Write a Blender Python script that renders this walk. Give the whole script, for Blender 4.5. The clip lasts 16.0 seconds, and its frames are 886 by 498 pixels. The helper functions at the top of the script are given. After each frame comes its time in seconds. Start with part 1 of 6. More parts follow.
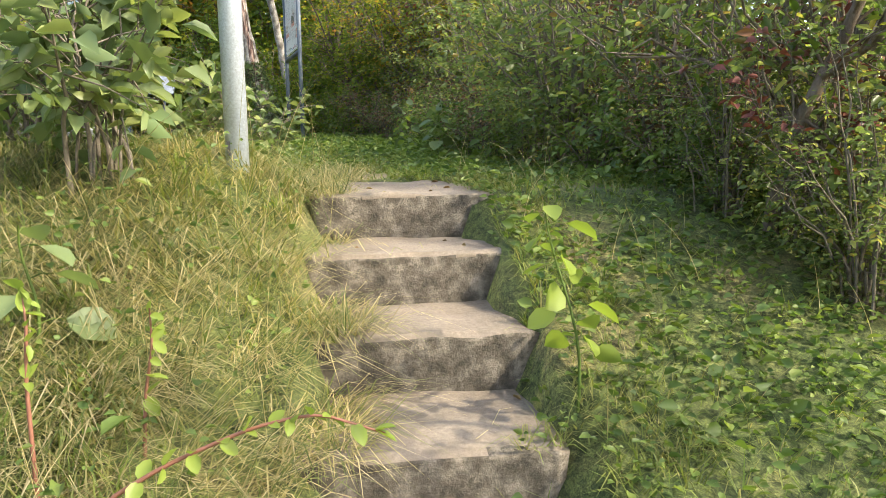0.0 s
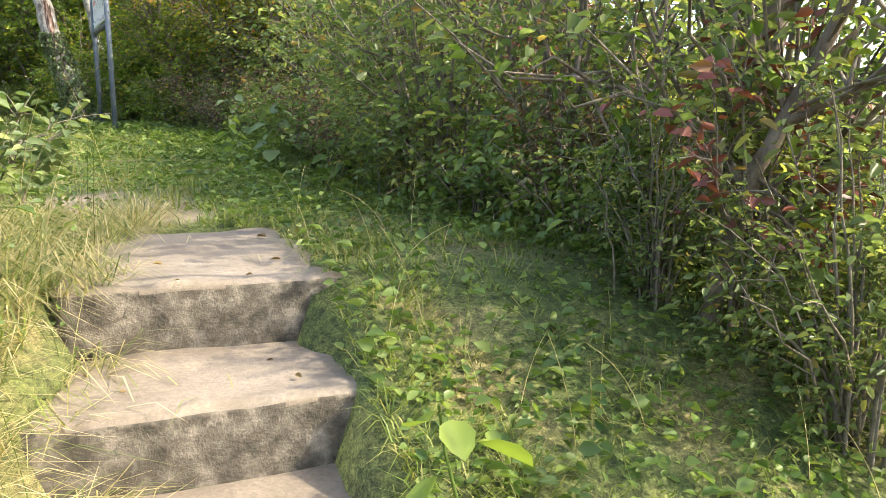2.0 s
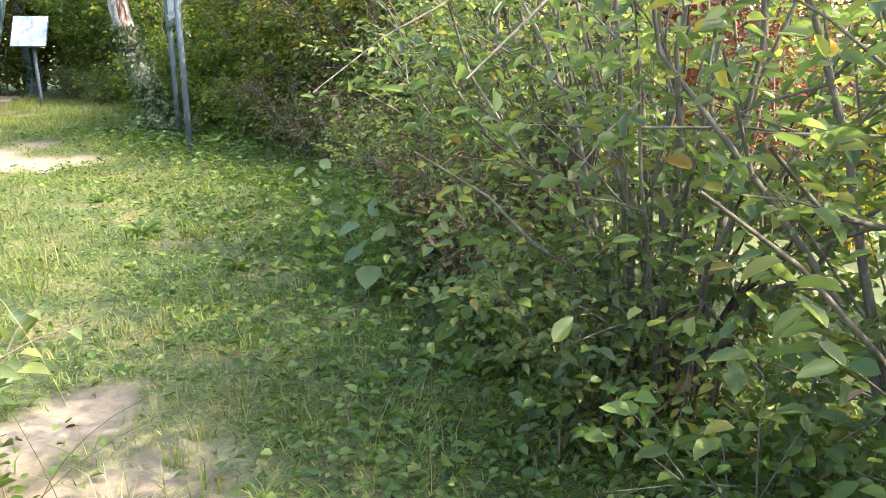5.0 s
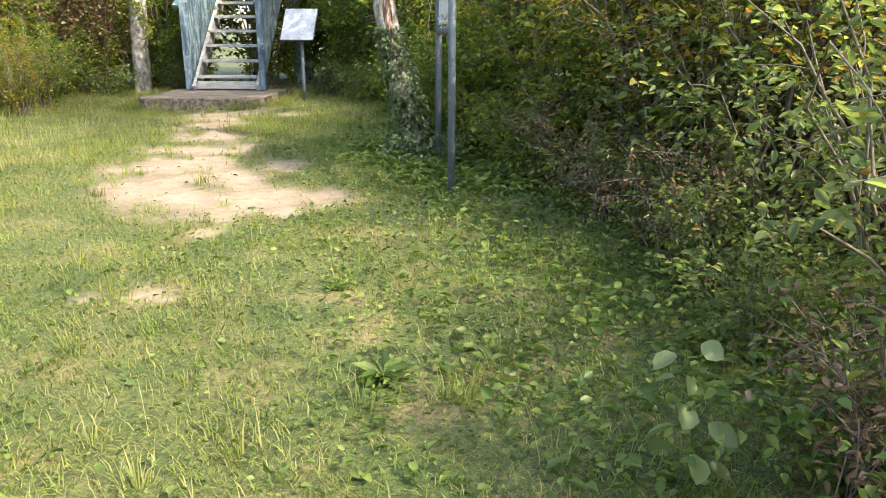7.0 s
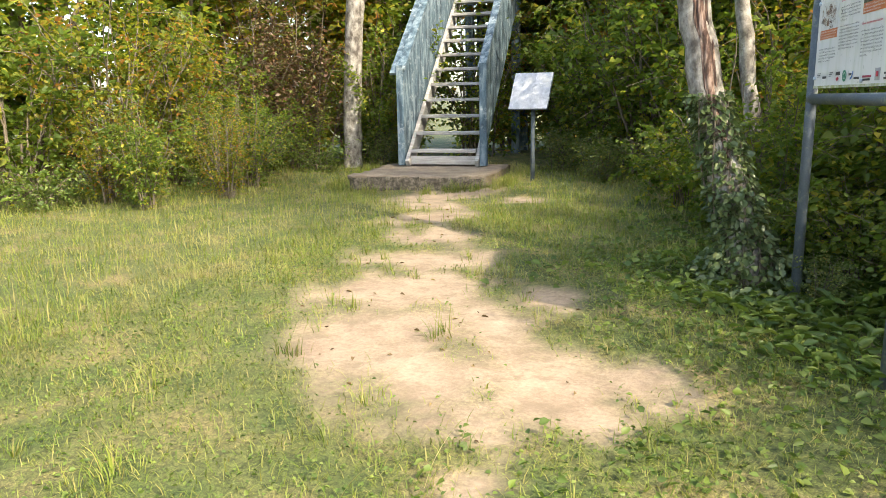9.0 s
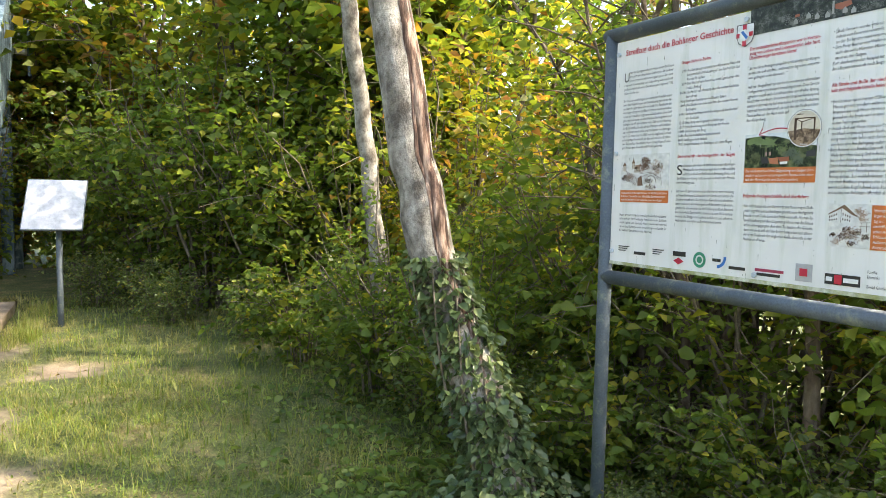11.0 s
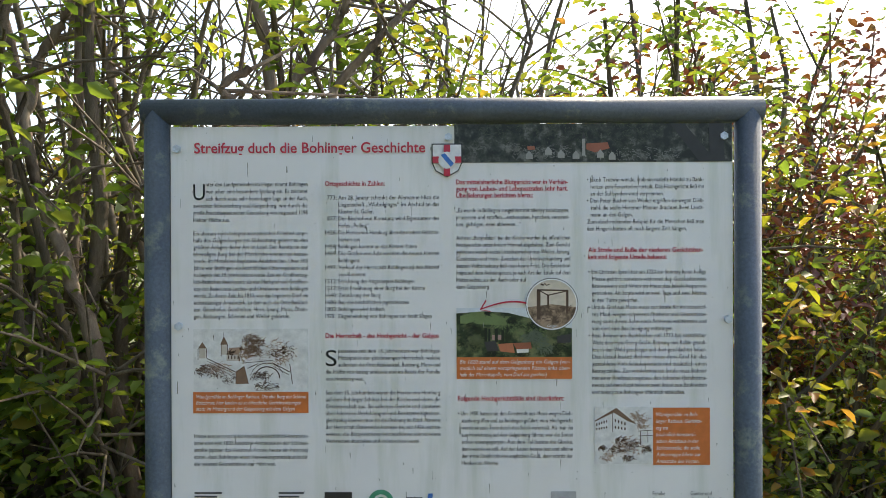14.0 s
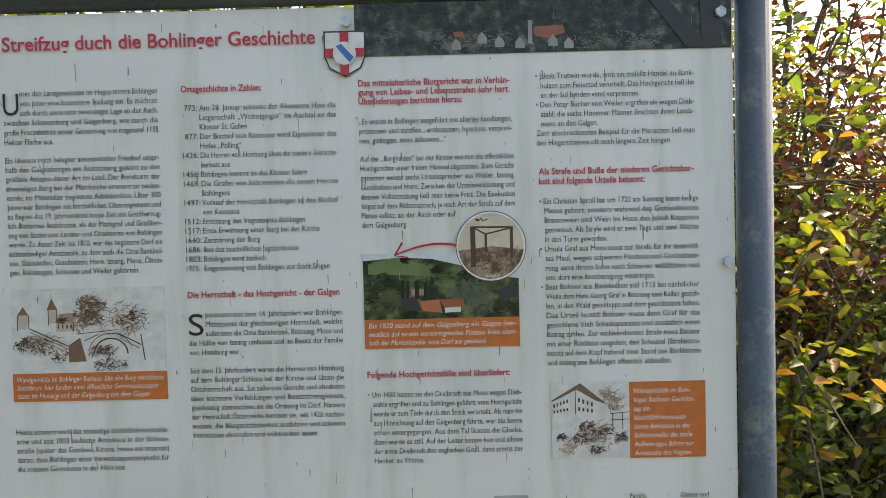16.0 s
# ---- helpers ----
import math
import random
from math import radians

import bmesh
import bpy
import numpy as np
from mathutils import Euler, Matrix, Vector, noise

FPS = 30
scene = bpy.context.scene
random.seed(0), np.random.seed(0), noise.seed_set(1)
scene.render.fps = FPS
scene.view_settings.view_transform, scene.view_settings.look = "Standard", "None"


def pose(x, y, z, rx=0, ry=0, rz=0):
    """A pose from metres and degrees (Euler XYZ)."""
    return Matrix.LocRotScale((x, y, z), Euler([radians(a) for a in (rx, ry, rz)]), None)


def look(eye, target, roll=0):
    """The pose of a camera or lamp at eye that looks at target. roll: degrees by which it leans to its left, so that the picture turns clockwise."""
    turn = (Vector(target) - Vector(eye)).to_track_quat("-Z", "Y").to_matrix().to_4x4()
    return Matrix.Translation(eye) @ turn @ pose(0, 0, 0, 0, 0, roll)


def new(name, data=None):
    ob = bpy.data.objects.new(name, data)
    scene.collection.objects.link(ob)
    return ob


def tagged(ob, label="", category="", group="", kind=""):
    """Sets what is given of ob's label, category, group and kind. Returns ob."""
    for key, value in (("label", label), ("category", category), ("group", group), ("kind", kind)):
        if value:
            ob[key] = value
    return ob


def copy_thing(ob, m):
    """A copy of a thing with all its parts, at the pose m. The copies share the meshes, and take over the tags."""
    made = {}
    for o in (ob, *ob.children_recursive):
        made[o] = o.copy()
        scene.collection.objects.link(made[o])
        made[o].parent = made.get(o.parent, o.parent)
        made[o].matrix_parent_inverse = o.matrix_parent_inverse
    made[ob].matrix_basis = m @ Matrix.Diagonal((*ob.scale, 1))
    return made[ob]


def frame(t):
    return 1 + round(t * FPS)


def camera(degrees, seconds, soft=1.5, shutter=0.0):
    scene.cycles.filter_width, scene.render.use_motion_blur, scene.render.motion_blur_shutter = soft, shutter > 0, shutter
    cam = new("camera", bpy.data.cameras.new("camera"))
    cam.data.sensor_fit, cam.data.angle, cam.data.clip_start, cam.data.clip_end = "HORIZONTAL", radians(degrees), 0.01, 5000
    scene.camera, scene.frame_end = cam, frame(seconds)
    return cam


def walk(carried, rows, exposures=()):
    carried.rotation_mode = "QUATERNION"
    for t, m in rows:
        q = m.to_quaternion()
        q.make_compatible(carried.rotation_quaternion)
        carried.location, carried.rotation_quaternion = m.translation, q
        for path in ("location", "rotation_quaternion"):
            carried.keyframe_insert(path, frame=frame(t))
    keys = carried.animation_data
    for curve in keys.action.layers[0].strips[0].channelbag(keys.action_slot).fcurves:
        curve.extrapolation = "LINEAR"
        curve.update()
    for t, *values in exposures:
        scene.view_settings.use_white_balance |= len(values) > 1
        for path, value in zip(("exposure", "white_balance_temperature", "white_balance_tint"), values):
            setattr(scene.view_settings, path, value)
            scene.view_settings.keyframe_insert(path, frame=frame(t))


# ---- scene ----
cam = camera(62.8, 16.0, soft=0.8)
PATH = [
    (0, (0.992, -3.625, 0.023), (0.969, -1.648, -0.275), -0.6),
    (0.5, (0.994, -3.439, 0.046), (1.154, -1.461, -0.198), -0.7),
    (1, (0.963, -3.276, 0.141), (1.239, -1.311, -0.106), -0.5),
    (1.5, (0.97, -2.997, 0.188), (1.294, -1.045, -0.106), 0.1),
    (2, (1.047, -2.764, 0.238), (1.43, -0.835, -0.13), 0.5),
    (2.5, (1.042, -2.44, 0.336), (1.494, -0.534, -0.069), 2.0),
    (3, (1.081, -2.142, 0.427), (1.512, -0.238, -0.006), 2.7),
    (3.5, (1.038, -1.883, 0.517), (1.424, 0.023, 0.05), 2.8),
    (4, (1.028, -1.629, 0.619), (1.353, 0.287, 0.147), 2.7),
    (4.2, (1.031, -1.515, 0.673), (1.315, 0.408, 0.203), 1.9),
    (6.3, (0.743, -0.138, 0.974), (0.53, 1.76, 0.379), 0.5),
    (6.5, (0.638, 0.077, 1.004), (0.357, 1.967, 0.413), 0.9),
    (7, (0.443, 0.592, 1.1), (-0.061, 2.443, 0.534), 0.2),
    (7.5, (0.219, 1.049, 1.133), (-0.504, 2.84, 0.613), -0.4),
    (8, (-0.181, 1.473, 1.168), (-1.102, 3.182, 0.687), -1.2),
    (8.2, (-0.369, 1.66, 1.147), (-1.356, 3.335, 0.679), -1.5),
    (10.3, (-1.921, 3.497, 1.317), (-2.574, 5.375, 1.098), -0.2),
    (10.5, (-2.062, 3.661, 1.367), (-2.449, 5.613, 1.173), 0.1),
    (11, (-2.361, 4.072, 1.441), (-2.043, 6.041, 1.287), 1.1),
    (11.5, (-2.546, 4.488, 1.523), (-1.64, 6.269, 1.43), 1.2),
    (12, (-2.676, 4.864, 1.638), (-1.389, 6.394, 1.58), -0.1),
    (12.5, (-2.657, 5.201, 1.709), (-1.099, 6.452, 1.613), -1.6),
    (13, (-2.529, 5.521, 1.795), (-0.791, 6.506, 1.697), -1.7),
    (13.5, (-2.521, 5.7, 1.824), (-0.688, 6.499, 1.768), -1.0),
    (14, (-2.5, 5.675, 1.764), (-0.625, 6.371, 1.761), -0.2),
    (14.5, (-2.392, 5.667, 1.722), (-0.506, 6.333, 1.721), -0.3),
    (15, (-2.225, 5.758, 1.7), (-0.335, 6.414, 1.691), -0.7),
    (15.5, (-2.111, 5.742, 1.697), (-0.223, 6.403, 1.652), -0.8),
    (16, (-2.082, 5.669, 1.676), (-0.208, 6.363, 1.618), -1.4),
]
walk(cam, [(t, look(eye, target, roll)) for t, eye, target, roll in PATH], exposures=[(0.0, 2.05, 6750, 10), (1.5, 2.25, 6850, 10), (2.5, 2.5, 6450, 10), (4.0, 2.8, 6250, 9), (6.3, 2.46, 6550, 10), (8.0, 2.1, 7000, 10), (10.5, 2.35, 7150, 10), (11.0, 2.5, 7150, 10), (11.6, 2.55, 7200, 10), (12.3, 2.38, 7250, 10), (14.0, 1.66, 6950, 11), (16.0, 1.76, 7350, 13)])

# ---- light ----
SUN = Vector((2.19, -0.785, 2.07)).normalized()
world = bpy.data.worlds.new("sky")
scene.world = world
world.use_nodes = True
wn = world.node_tree
sky = wn.nodes.new("ShaderNodeTexSky")
sky.sky_type = "NISHITA"
sky.sun_disc = False
sky.sun_elevation = math.asin(SUN.z)
sky.sun_rotation = math.atan2(SUN.x, SUN.y)
sky.dust_density = 2.6
sky.ozone_density = 1.0
wn.links.new(sky.outputs[0], wn.nodes["Background"].inputs[0])
wn.nodes["Background"].inputs[1].default_value = 0.15
sun_data = bpy.data.lights.new("sun", "SUN")
sun_data.energy = 1.7
sun_data.angle = radians(0.55)
sun_data.color = (1.0, 0.92, 0.76)
sun = new("sun", sun_data)
sun.matrix_world = look(SUN * 60, (0, 0, 0))


# ---- materials ----
def nodes_of(name):
    m = bpy.data.materials.new(name)
    m.use_nodes = True
    return m, m.node_tree.nodes, m.node_tree.links, m.node_tree.nodes["Principled BSDF"]


def ramp(nt, stops):
    r = nt.new("ShaderNodeValToRGB")
    e = r.color_ramp.elements
    while len(e) < len(stops):
        e.new(0.5)
    for k, (p, c) in zip(e, stops):
        k.position, k.color = p, (*c, 1)
    return r


def noise_tex(nt, lk, scale, detail=5.0, rough=0.6, space="Object", stretch=None):
    tc = nt.new("ShaderNodeTexCoord")
    n = nt.new("ShaderNodeTexNoise")
    n.inputs["Scale"].default_value, n.inputs["Detail"].default_value, n.inputs["Roughness"].default_value = scale, detail, rough
    if stretch:
        mp = nt.new("ShaderNodeMapping")
        mp.inputs["Scale"].default_value = stretch
        lk.new(tc.outputs[space], mp.inputs[0])
        lk.new(mp.outputs[0], n.inputs["Vector"])
    else:
        lk.new(tc.outputs[space], n.inputs["Vector"])
    return n


def mix_colour(nt, lk, fac, a, b, blend="MIX"):
    m = nt.new("ShaderNodeMix")
    m.data_type, m.blend_type = "RGBA", blend
    for socket, v in ((0, fac), (6, a), (7, b)):
        if isinstance(v, (int, float)):
            m.inputs[socket].default_value = v
        elif isinstance(v, tuple):
            m.inputs[socket].default_value = (*v, 1)
        else:
            lk.new(v, m.inputs[socket])
    return m.outputs[2]


def bump_from(nt, lk, height, strength, distance, bsdf):
    b = nt.new("ShaderNodeBump")
    b.inputs["Strength"].default_value, b.inputs["Distance"].default_value = strength, distance
    lk.new(height, b.inputs["Height"])
    lk.new(b.outputs[0], bsdf.inputs["Normal"])


def surface(name, stops, scale, grain, rough=0.8, metal=0.0, bump=0.3, stain=None, stretch=None):
    """A painted, weathered or mineral surface: colour by broad noise, fine grain, optional stains, relief."""
    m, nt, lk, b = nodes_of(name)
    big = noise_tex(nt, lk, scale, stretch=stretch)
    fine = noise_tex(nt, lk, grain, 8, 0.7, stretch=stretch)
    r = ramp(nt, stops)
    lk.new(big.outputs[0], r.inputs[0])
    fr = ramp(nt, [(0.25, (0.62, 0.62, 0.62)), (0.75, (1.2, 1.2, 1.2))])
    lk.new(fine.outputs[0], fr.inputs[0])
    col = mix_colour(nt, lk, 1.0, r.outputs[0], fr.outputs[0], "MULTIPLY")
    if stain:
        s = noise_tex(nt, lk, scale * 2.7, 9, 0.75)
        sr = ramp(nt, [(0.54, (0, 0, 0)), (0.68, (1, 1, 1))])
        lk.new(s.outputs[0], sr.inputs[0])
        col = mix_colour(nt, lk, sr.outputs[0], col, stain)
    lk.new(col, b.inputs["Base Color"])
    b.inputs["Roughness"].default_value, b.inputs["Metallic"].default_value = rough, metal
    if bump:
        bump_from(nt, lk, fine.outputs[0], bump, 0.01, b)
    return m


def leaf_material(name, stops, translucent=0.35, rough=0.45, dry=None):
    """Leaves: each leaf its own shade, glossy on top, light passing through."""
    m, nt, lk, b = nodes_of(name)
    geo = nt.new("ShaderNodeNewGeometry")
    r = ramp(nt, stops)
    lk.new(geo.outputs["Random Per Island"], r.inputs[0])
    n = noise_tex(nt, lk, 1.7, 3)
    nr = ramp(nt, [(0.3, (0.6, 0.62, 0.55)), (0.7, (1.25, 1.2, 1.05))])
    lk.new(n.outputs[0], nr.inputs[0])
    col = mix_colour(nt, lk, 1.0, r.outputs[0], nr.outputs[0], "MULTIPLY")
    if dry:
        patch = noise_tex(nt, lk, 1.1, 4, 0.65)
        pr = ramp(nt, [(0.5, (0, 0, 0)), (0.66, (0.7, 0.7, 0.7))])
        lk.new(patch.outputs[0], pr.inputs[0])
        col = mix_colour(nt, lk, pr.outputs[0], col, dry)
    lk.new(col, b.inputs["Base Color"])
    b.inputs["Roughness"].default_value = rough
    b.inputs["Specular IOR Level"].default_value = 0.4
    t = nt.new("ShaderNodeBsdfTranslucent")
    warm = mix_colour(nt, lk, 1.0, col, (1.28, 1.34, 0.72), "MULTIPLY")
    lk.new(warm, t.inputs[0])
    mx = nt.new("ShaderNodeMixShader")
    mx.inputs[0].default_value = translucent
    lk.new(b.outputs[0], mx.inputs[1])
    lk.new(t.outputs[0], mx.inputs[2])
    lk.new(mx.outputs[0], nt["Material Output"].inputs[0])
    return m


def plain(name, colour, rough=0.5, metal=0.0):
    m, nt, lk, b = nodes_of(name)
    n = noise_tex(nt, lk, 60, 4)
    r = ramp(nt, [(0.3, tuple(0.86 * c for c in colour)), (0.7, tuple(min(1.0, 1.08 * c) for c in colour))])
    lk.new(n.outputs[0], r.inputs[0])
    lk.new(r.outputs[0], b.inputs["Base Color"])
    b.inputs["Roughness"].default_value, b.inputs["Metallic"].default_value = rough, metal
    return m


CONCRETE = surface("old_concrete", [(0.32, (0.16, 0.125, 0.088)), (0.5, (0.235, 0.188, 0.135)), (0.68, (0.3, 0.244, 0.18))], 3.0, 75, 0.9, bump=0.45, stain=(0.18, 0.145, 0.105))
# Step fronts: moss and dirt stains, with the shade on them darkened in too.
RISER = surface("mossy_shaded_riser", [(0.36, (0.065, 0.054, 0.038)), (0.5, (0.14, 0.118, 0.086)), (0.64, (0.27, 0.228, 0.175))], 15, 70, 0.95, bump=0.9, stain=(0.055, 0.05, 0.032))
GALVANISED = surface("galvanised_steel", [(0.3, (0.52, 0.58, 0.65)), (0.7, (0.66, 0.72, 0.79))], 6, 130, 0.4, 0.25, 0.12)
FRAME_PAINT = surface("blue_grey_painted_steel", [(0.3, (0.06, 0.078, 0.095)), (0.7, (0.1, 0.122, 0.142))], 5, 160, 0.5, 0.0, 0.15, stain=(0.2, 0.22, 0.16))
TOWER_PAINT = surface("weathered_blue_boards", [(0.36, (0.03, 0.06, 0.085)), (0.5, (0.085, 0.14, 0.18)), (0.64, (0.21, 0.28, 0.32))], 2.6, 40, 0.75, 0.0, 0.3, stain=(0.33, 0.38, 0.4), stretch=(4, 4, 1))
OLD_TIMBER = surface("grey_weathered_timber", [(0.3, (0.28, 0.27, 0.25)), (0.7, (0.52, 0.51, 0.48))], 4, 60, 0.85, 0.0, 0.4, stretch=(1, 9, 9))
BARK = surface("brown_bark", [(0.3, (0.07, 0.055, 0.04)), (0.7, (0.2, 0.16, 0.115))], 9, 60, 0.95, 0, 0.9, stretch=(1, 1, 0.25))
PALE_BARK = surface("pale_grey_bark", [(0.36, (0.1, 0.085, 0.07)), (0.5, (0.28, 0.255, 0.22)), (0.64, (0.46, 0.43, 0.38))], 11, 55, 0.9, 0, 1.0, stain=(0.1, 0.085, 0.065), stretch=(1, 1, 0.7))
SCAR = surface("bare_reddish_wood", [(0.36, (0.045, 0.027, 0.02)), (0.5, (0.14, 0.08, 0.058)), (0.62, (0.42, 0.3, 0.235))], 16, 60, 0.9, 0, 0.9, stretch=(2, 2, 0.3))
TWIG = surface("twig_bark", [(0.3, (0.1, 0.082, 0.06)), (0.7, (0.25, 0.205, 0.15))], 20, 90, 0.9, 0, 0.3)
PRIVET = leaf_material("privet_leaves", [(0.0, (0.12, 0.17, 0.072)), (0.5, (0.19, 0.245, 0.105)), (0.86, (0.28, 0.32, 0.14)), (0.97, (0.42, 0.38, 0.11)), (0.994, (0.3, 0.19, 0.08))], 0.6, 0.3)
DEAD_LEAF = leaf_material("dead_brown_leaves", [(0.0, (0.11, 0.065, 0.045)), (0.5, (0.22, 0.13, 0.085)), (0.9, (0.36, 0.23, 0.15))], 0.25, 0.7)
HAZEL = leaf_material("broad_green_leaves", [(0.0, (0.095, 0.155, 0.03)), (0.55, (0.16, 0.235, 0.048)), (0.85, (0.25, 0.3, 0.06)), (0.97, (0.42, 0.38, 0.06))], 0.58)
AUTUMN = leaf_material("autumn_leaves", [(0.0, (0.1, 0.15, 0.025)), (0.4, (0.2, 0.23, 0.035)), (0.75, (0.33, 0.3, 0.04)), (0.96, (0.36, 0.17, 0.05))], 0.6)
RED_LEAF = leaf_material("red_leaves", [(0.0, (0.13, 0.05, 0.045)), (0.5, (0.22, 0.07, 0.06)), (0.8, (0.3, 0.09, 0.06)), (0.97, (0.16, 0.15, 0.05))], 0.2)
IVY = leaf_material("ivy_leaves", [(0.0, (0.07, 0.11, 0.05)), (0.6, (0.12, 0.17, 0.08)), (0.95, (0.22, 0.26, 0.12))], 0.25, 0.3)
LIME = leaf_material("lime_green_leaves", [(0.0, (0.15, 0.23, 0.045)), (0.6, (0.26, 0.34, 0.07)), (0.95, (0.4, 0.38, 0.09))], 0.45)
WEED = leaf_material("low_weed_leaves", [(0.0, (0.08, 0.135, 0.035)), (0.6, (0.15, 0.22, 0.052)), (0.95, (0.23, 0.29, 0.08))], 0.4)
ELDER = leaf_material("pale_green_elder_leaves", [(0.0, (0.13, 0.19, 0.085)), (0.6, (0.2, 0.26, 0.12)), (0.92, (0.3, 0.34, 0.13))], 0.4, 0.4)
RUSSET = leaf_material("russet_leaves", [(0.0, (0.08, 0.06, 0.035)), (0.35, (0.14, 0.085, 0.055)), (0.65, (0.19, 0.1, 0.065)), (0.82, (0.11, 0.13, 0.045)), (0.96, (0.2, 0.22, 0.06))], 0.3)
SHOOT = plain("reddish_shoot_bark", (0.24, 0.1, 0.06), 0.6)
LAWN = leaf_material("meadow_grass", [(0.0, (0.11, 0.18, 0.03)), (0.45, (0.195, 0.247, 0.045)), (0.75, (0.255, 0.278, 0.073)), (0.95, (0.35, 0.31, 0.125))], 0.35, 0.5, dry=(0.34, 0.28, 0.13))
STRAW = leaf_material("dry_grass", [(0.0, (0.08, 0.12, 0.03)), (0.25, (0.17, 0.2, 0.06)), (0.45, (0.28, 0.26, 0.11)), (0.72, (0.43, 0.36, 0.2)), (0.94, (0.6, 0.51, 0.33))], 0.35, 0.6)


# ---- helpers for meshes ----
def part(name, data, material, parent, label=""):
    """Links a bmesh or a mesh as one part under a thing or a part."""
    if isinstance(data, bmesh.types.BMesh):
        me = bpy.data.meshes.new(name)
        data.to_mesh(me)
        data.free()
    else:
        me = data
    if not me.materials:
        me.materials.append(material)
    ob = new(name, me)
    ob.parent = parent
    return tagged(ob, label)


def thing(name, m, label, category, group="", kind=""):
    ob = new(name)
    ob.matrix_world = m
    ob.empty_display_size = 0.1
    return tagged(ob, label, category, group, kind)


def box(sx, sy, sz, at=(0, 0, 0), bevel=0.004, turn=None):
    """A bevelled box centred at a place."""
    bm = bmesh.new()
    bmesh.ops.create_cube(bm, size=1)
    bmesh.ops.scale(bm, vec=(sx, sy, sz), verts=bm.verts)
    if bevel:
        bmesh.ops.bevel(bm, geom=bm.edges[:], offset=bevel, segments=2, affect="EDGES", profile=0.5)
    if turn is not None:
        bmesh.ops.transform(bm, matrix=turn, verts=bm.verts)
    bmesh.ops.translate(bm, vec=at, verts=bm.verts)
    return bm


def raw_mesh(name, verts, loops, starts, totals, material=None, smooth=False):
    me = bpy.data.meshes.new(name)
    me.vertices.add(len(verts))
    me.vertices.foreach_set("co", np.ascontiguousarray(verts, dtype=np.float32).ravel())
    me.loops.add(len(loops))
    me.loops.foreach_set("vertex_index", np.ascontiguousarray(loops, dtype=np.int32))
    me.polygons.add(len(starts))
    me.polygons.foreach_set("loop_start", np.ascontiguousarray(starts, dtype=np.int32))
    if smooth:
        me.polygons.foreach_set("use_smooth", np.ones(len(starts), dtype=bool))
    me.update(calc_edges=True)
    if material:
        me.materials.append(material)
    return me


def unit(v):
    return v / np.maximum(np.linalg.norm(v, axis=-1, keepdims=True), 1e-9)


def leaves_mesh(name, pos, ahead, size, material, wide=0.55, fold=0.18, rng=None, droop=0.12, simple=False, rounded=False):
    """Many leaves, each two facets folded along the midrib with a drooping tip."""
    rng = rng or np.random.default_rng(1)
    n = len(pos)
    a = unit(ahead)
    up = unit(np.array([0, 0, 1.0]) + rng.normal(0, 0.55, (n, 3)))
    side = unit(np.cross(a, up))
    nor = np.cross(side, a)
    s = size[:, None]
    w = s * wide * rng.uniform(0.8, 1.15, (n, 1))
    lift = s * fold
    if simple:
        v = np.stack([pos, pos + a * s * 0.5 - side * w * 0.5 + nor * lift, pos + a * s - nor * s * droop, pos + a * s * 0.5 + side * w * 0.5 + nor * lift], 1).reshape(-1, 3)
        return raw_mesh(name, v, np.arange(4 * n), np.arange(n) * 4, None, material)
    if rounded:
        def at_(f, x, z):
            return pos + a * s * f + side * w * x + nor * (lift * z - s * droop * f**2)
        v = np.stack([pos, at_(0.2, -0.36, 0.8), at_(0.5, -0.5, 1.0), at_(0.82, -0.32, 0.7), at_(1.0, 0, 0), at_(0.82, 0.32, 0.7), at_(0.5, 0.5, 1.0), at_(0.2, 0.36, 0.8)], 1).reshape(-1, 3)
        loops = ((np.arange(n) * 8)[:, None] + np.array([[0, 4, 3, 2, 1, 0, 7, 6, 5, 4]])).ravel()
        return raw_mesh(name, v, loops, np.arange(2 * n) * 5, None, material)
    v = np.stack([
        pos,
        pos + a * s * 0.28 - side * w * 0.44 + nor * lift,
        pos + a * s * 0.62 - side * w * 0.4 + nor * lift * 0.8,
        pos + a * s - nor * s * droop,
        pos + a * s * 0.62 + side * w * 0.4 + nor * lift * 0.8,
        pos + a * s * 0.28 + side * w * 0.44 + nor * lift,
    ], 1).reshape(-1, 3)
    base = (np.arange(n) * 6)[:, None]
    loops = (base + np.array([[0, 3, 2, 1, 0, 5, 4, 3]])).ravel()
    starts = np.arange(2 * n) * 4
    return raw_mesh(name, v, loops, starts, None, material)


def blades_mesh(name, pos, height, width, material, rng, lean=0.45, az=None, bend=0.0):
    """Many grass blades: bent, tapering."""
    n = len(pos)
    az = rng.uniform(0, 2 * np.pi, n) if az is None else az
    out = np.stack([np.cos(az), np.sin(az), 0 * az], 1)
    side = np.stack([-np.sin(az), np.cos(az), 0 * az], 1)
    th = np.minimum(bend + np.abs(rng.normal(0, lean, n)), 1.3)[:, None]
    h, w = height[:, None], width[:, None]
    up = np.array([0, 0, 1.0])
    mid = pos + h * 0.5 * (up * np.cos(th) + out * np.sin(th))
    th2 = np.minimum(th * 1.6 + np.abs(rng.normal(0, 0.3, (n, 1))), 2.0)
    tip = mid + h * 0.55 * (up * np.cos(th2) + out * np.sin(th2))
    v = np.stack([pos - side * w, pos + side * w, mid + side * w * 0.75, mid - side * w * 0.75, tip], 1).reshape(-1, 3)
    base = (np.arange(n) * 5)[:, None]
    loops = (base + np.array([[0, 1, 2, 3, 3, 2, 4]])).ravel()
    starts = (np.arange(n)[:, None] * 7 + np.array([[0, 4]])).ravel()
    return raw_mesh(name, v, loops, starts, None, material)


